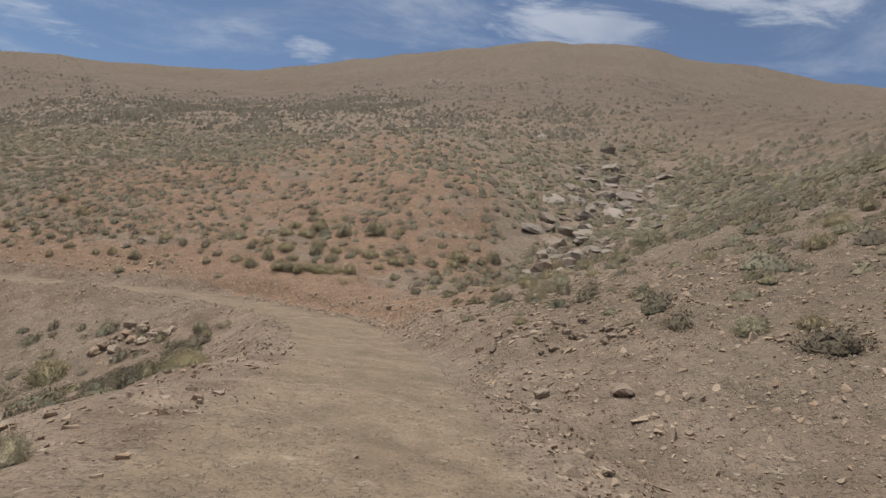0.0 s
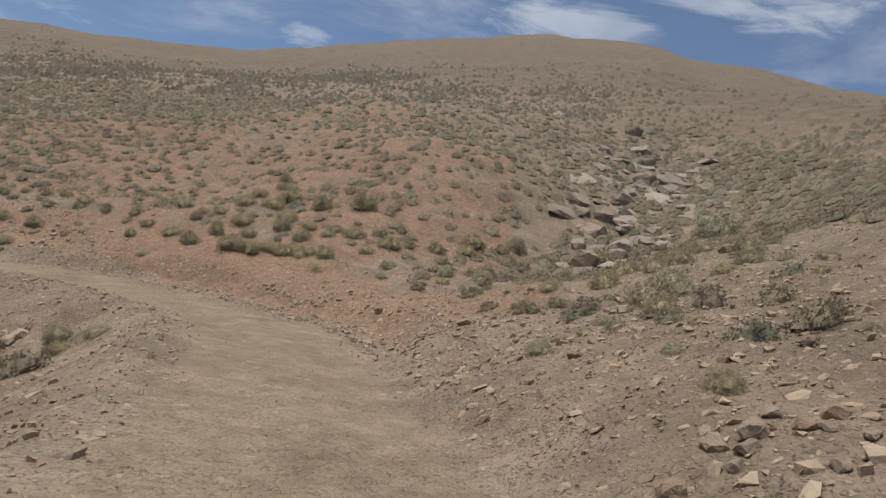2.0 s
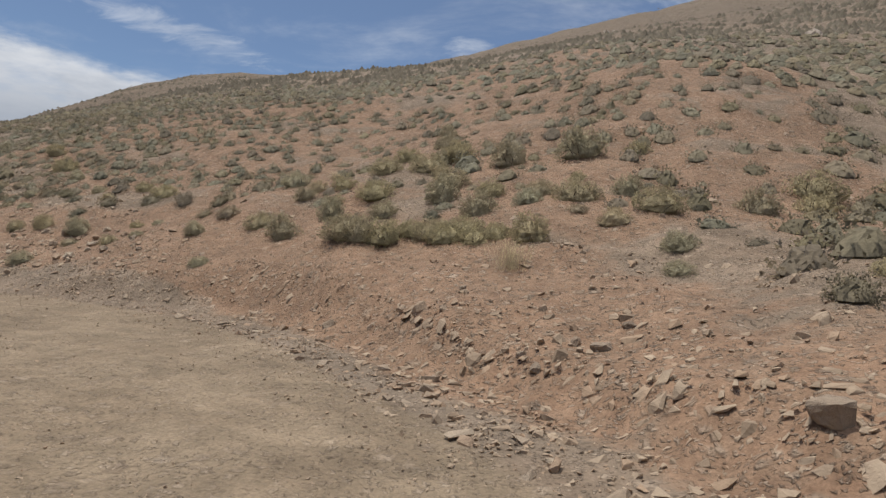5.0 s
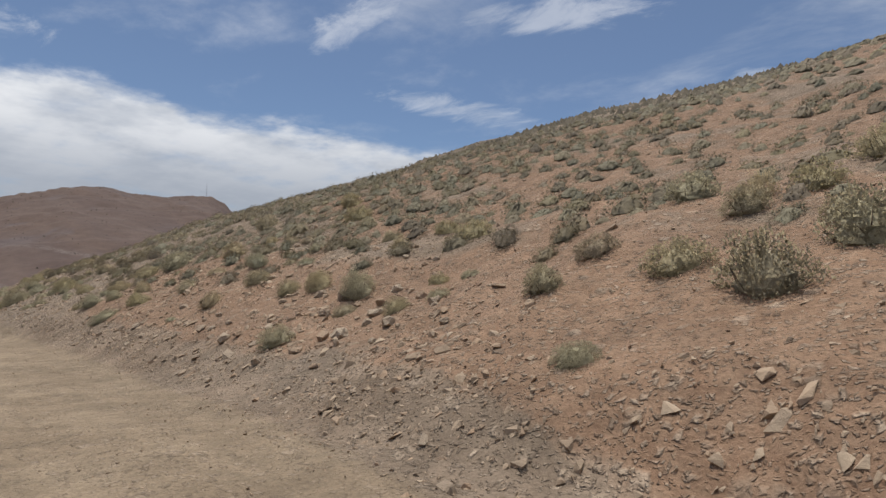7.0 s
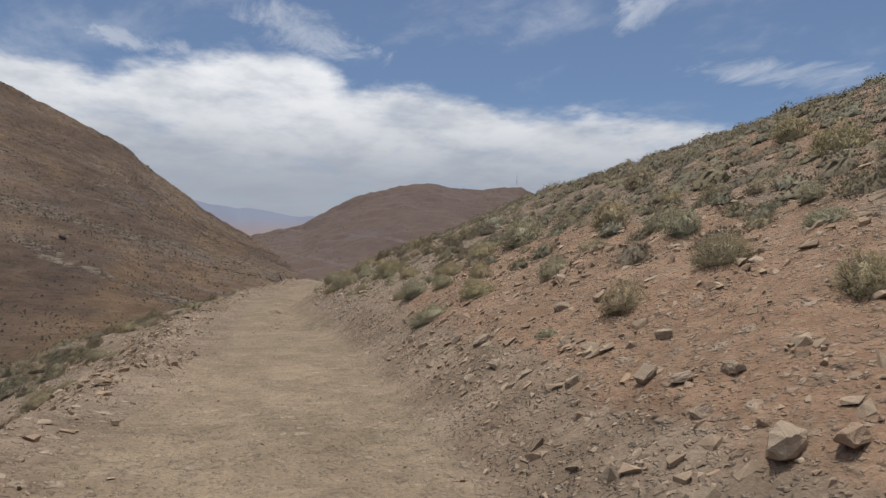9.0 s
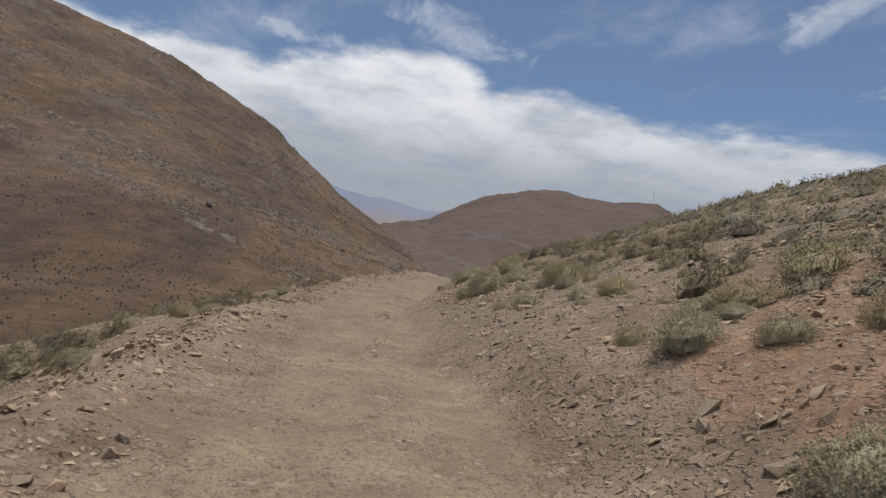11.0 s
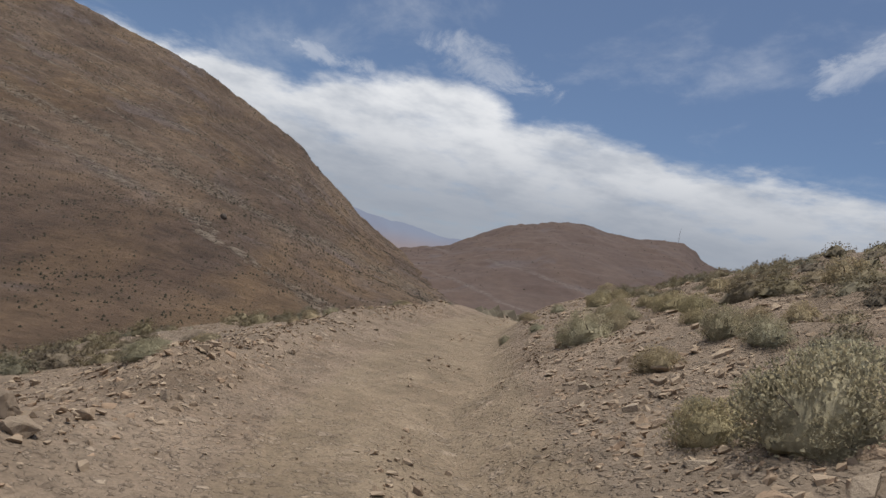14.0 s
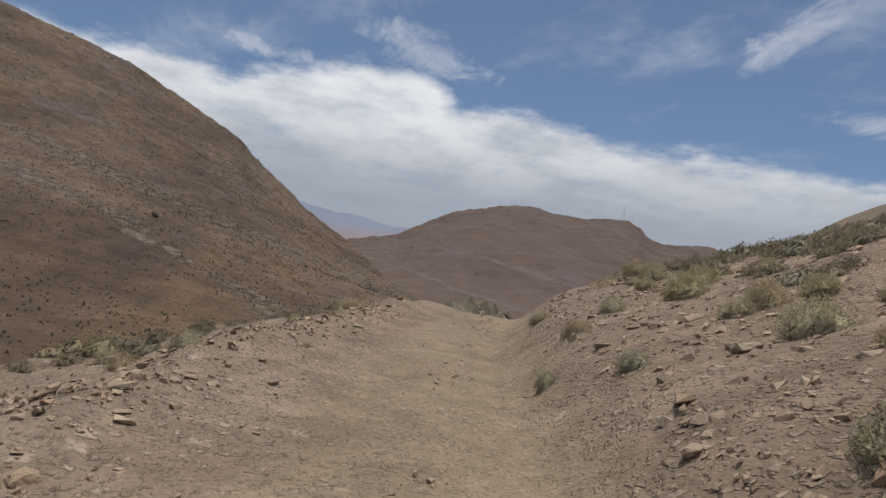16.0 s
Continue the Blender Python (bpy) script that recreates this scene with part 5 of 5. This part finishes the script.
def make_tuft(x, y, breadth, seed):
    """Dry grass: thin bent blades from one root."""
    g = np.random.default_rng(seed)
    n = 170
    a, lean = g.uniform(0, 6.283, n), np.abs(g.normal(0.8, 0.4, n))
    root = g.normal(0, 0.24, (n, 2)) * breadth
    h = breadth * g.uniform(0.35, 1.0, n)
    out = np.stack([np.cos(a), np.sin(a)], 1)
    z0 = np.full(n, -0.05)
    foot = np.column_stack([root, z0])
    mid = np.column_stack([root + out * (lean * h * 0.35)[:, None], h * 0.6])
    tip = np.column_stack([root + out * (lean * h)[:, None], h])
    side = np.column_stack([-out[:, 1], out[:, 0], np.zeros(n)]) * 0.0028
    v = np.stack([foot - side, foot + side, mid + side, mid - side, tip], 1).reshape(-1, 3)
    i = np.arange(n)[:, None] * 5
    f = np.vstack([i + np.array([[0, 1, 2]]), i + np.array([[0, 2, 3]]), i + np.array([[3, 2, 4]])])
    ob = part("grass_tuft", raw_mesh("grass_tuft", v, f, np.tile((0.0, 0.0, 1.0), (len(v), 1)), tint=np.full(len(v), 0.86)), LEAF)
    ob.location = (x, y, height(x, y)[0])
    tagged(ob, "dry straw-coloured grass tuft on the bank", "grass", "dry grass tufts")


for k, (x, y, b) in enumerate(((-4.9, 35.3, .62), (-8.6, 43.2, .35), (-12.4, 44.4, .4))):
    make_tuft(x, y, b, 700 + k)


k = int(np.argmin((FLANK[0] + 287) ** 2 + (FLANK[1] + 8) ** 2))
crag = part("rock", raw_mesh("rock", *BOULDERS[2]), plain("dark_crag", (0.085, 0.07, 0.058), (0.14, 0.115, 0.097), 0.6))
crag.matrix_world = pose(FLANK[0][k], FLANK[1][k], FLANK[2][k] + 0.8, 0, 0, 40) @ Matrix.Diagonal((3.4, 3.0, 3.4, 1))
tagged(crag, "dark lone crag on the mountain flank", "rock")


# broken rock along the mountain's crest
g = np.random.default_rng(33)
CREST_ROCK = plain("crest_rock", (0.075, 0.06, 0.048), (0.13, 0.105, 0.086), 0.5)
crest_meshes = [raw_mesh("rock", *b) for b in BOULDERS]
for j, (yaw, size) in enumerate([(y, w) for y, w in zip(np.concatenate([g.normal(94.5, 0.35, 9), g.uniform(87.5, 110, 26)]), g.uniform(2.0, 6.0, 35))]):
    k = int(np.argmin(np.abs(FLANK[3] - yaw) * 20 + np.abs(FLANK[4] - g.uniform(0.96, 1.0)) * 100))
    ob = part("rock", crest_meshes[j % 6], CREST_ROCK)
    ob.matrix_world = pose(FLANK[0][k], FLANK[1][k], FLANK[2][k] - 0.05 * size, 15 * math.sin(j), 15 * math.cos(j), 61 * j) @ Matrix.Diagonal((size, size * 0.8, size * 0.7, 1))
    tagged(ob, "dark broken crag on the mountain's crest", "rock", "crags on the mountain's crest")


# ---- mast on the far hill ----
def make_mast(x, y, z, tall):
    thing = tagged(new("radio_mast"), "slender lattice radio mast on the far hill", "mast")
    thing.location = (x, y, z)
    metal = plain("galvanised_steel", (0.32, 0.32, 0.33), (0.42, 0.42, 0.43), 2.0, 0.5)

    def bar(a, b, w):
        bm = bmesh.new()
        a, b = Vector(a), Vector(b)
        bmesh.ops.create_cone(bm, cap_ends=True, segments=6, radius1=w, radius2=w, depth=(b - a).length)
        bmesh.ops.transform(bm, matrix=Matrix.Translation((a + b) / 2) @ (b - a).to_track_quat("Z", "Y").to_matrix().to_4x4(), verts=bm.verts)
        return raw_mesh("bar", *arrays(bm))
    foot = [(0.9 * math.cos(t), 0.9 * math.sin(t)) for t in (0.3, 2.4, 4.5)]
    for fx, fy in foot:
        part("leg", bar((fx, fy, -2), (fx * 0.3, fy * 0.3, tall), 0.06), metal, thing)
    for k in range(8):
        u, v = k / 8, (k + 1) / 8
        for j in range(3):
            p, q = foot[j], foot[(j + 1) % 3]
            part("brace", bar((p[0] * (1 - 0.7 * u), p[1] * (1 - 0.7 * u), u * tall), (q[0] * (1 - 0.7 * v), q[1] * (1 - 0.7 * v), v * tall), 0.03), metal, thing)
    part("antenna", bar((0, 0, tall), (0, 0, tall + 4), 0.08), metal, thing)


i = int(np.argmin(np.abs(HILL[3] - 60.6) * 20 + np.abs(HILL[4] - 1.0) * 100))
make_mast(HILL[0][i], HILL[1][i], HILL[2][i], 17.0)


# ---- ruined walls high on the hill ----
def make_ruin(x, y, length, tall, spin, seed):
    """A tumbled dry-stone wall: two courses of rough blocks, gaps and fallen ones."""
    g = np.random.default_rng(seed)
    vs, fs, base = [], [], 0
    for k in range(int(length / 0.45)):
        for c in range(int(tall / 0.4) + 1):
            if g.uniform() < 0.25 + 0.2 * c:
                continue
            v, f = STONES[int(g.integers(0, len(STONES)))]
            p = v * g.uniform(0.55, 0.85) + np.array([k * 0.45 - length / 2, g.normal(0, 0.12), 0.15 + c * 0.36])
            vs.append(p)
            fs.append(f + base)
            base += len(v)
    ob = part("ruined_wall", raw_mesh("ruined_wall", np.vstack(vs), np.vstack(fs)), PALE_STONE)
    ob.matrix_world = pose(x, y, height(x, y)[0] - 0.05, 0, 0, spin)
    tagged(ob, "tumbled pale dry-stone wall on the hillside", "wall", "ruins on the hill")


for k, (x, y, length, tall, spin) in enumerate(((-4.6, 193, 6.5, 1.3, 4), (2.0, 187, 2.5, 0.8, 70), (-27.4, 164, 1.6, 1.3, 20), (-26.8, 170, 2.4, 1.4, 70), (-30.5, 200, 3.4, 1.4, 10), (-28.4, 236, 3.6, 1.5, 15))):
    make_ruin(x, y, length, tall, spin, 800 + k)
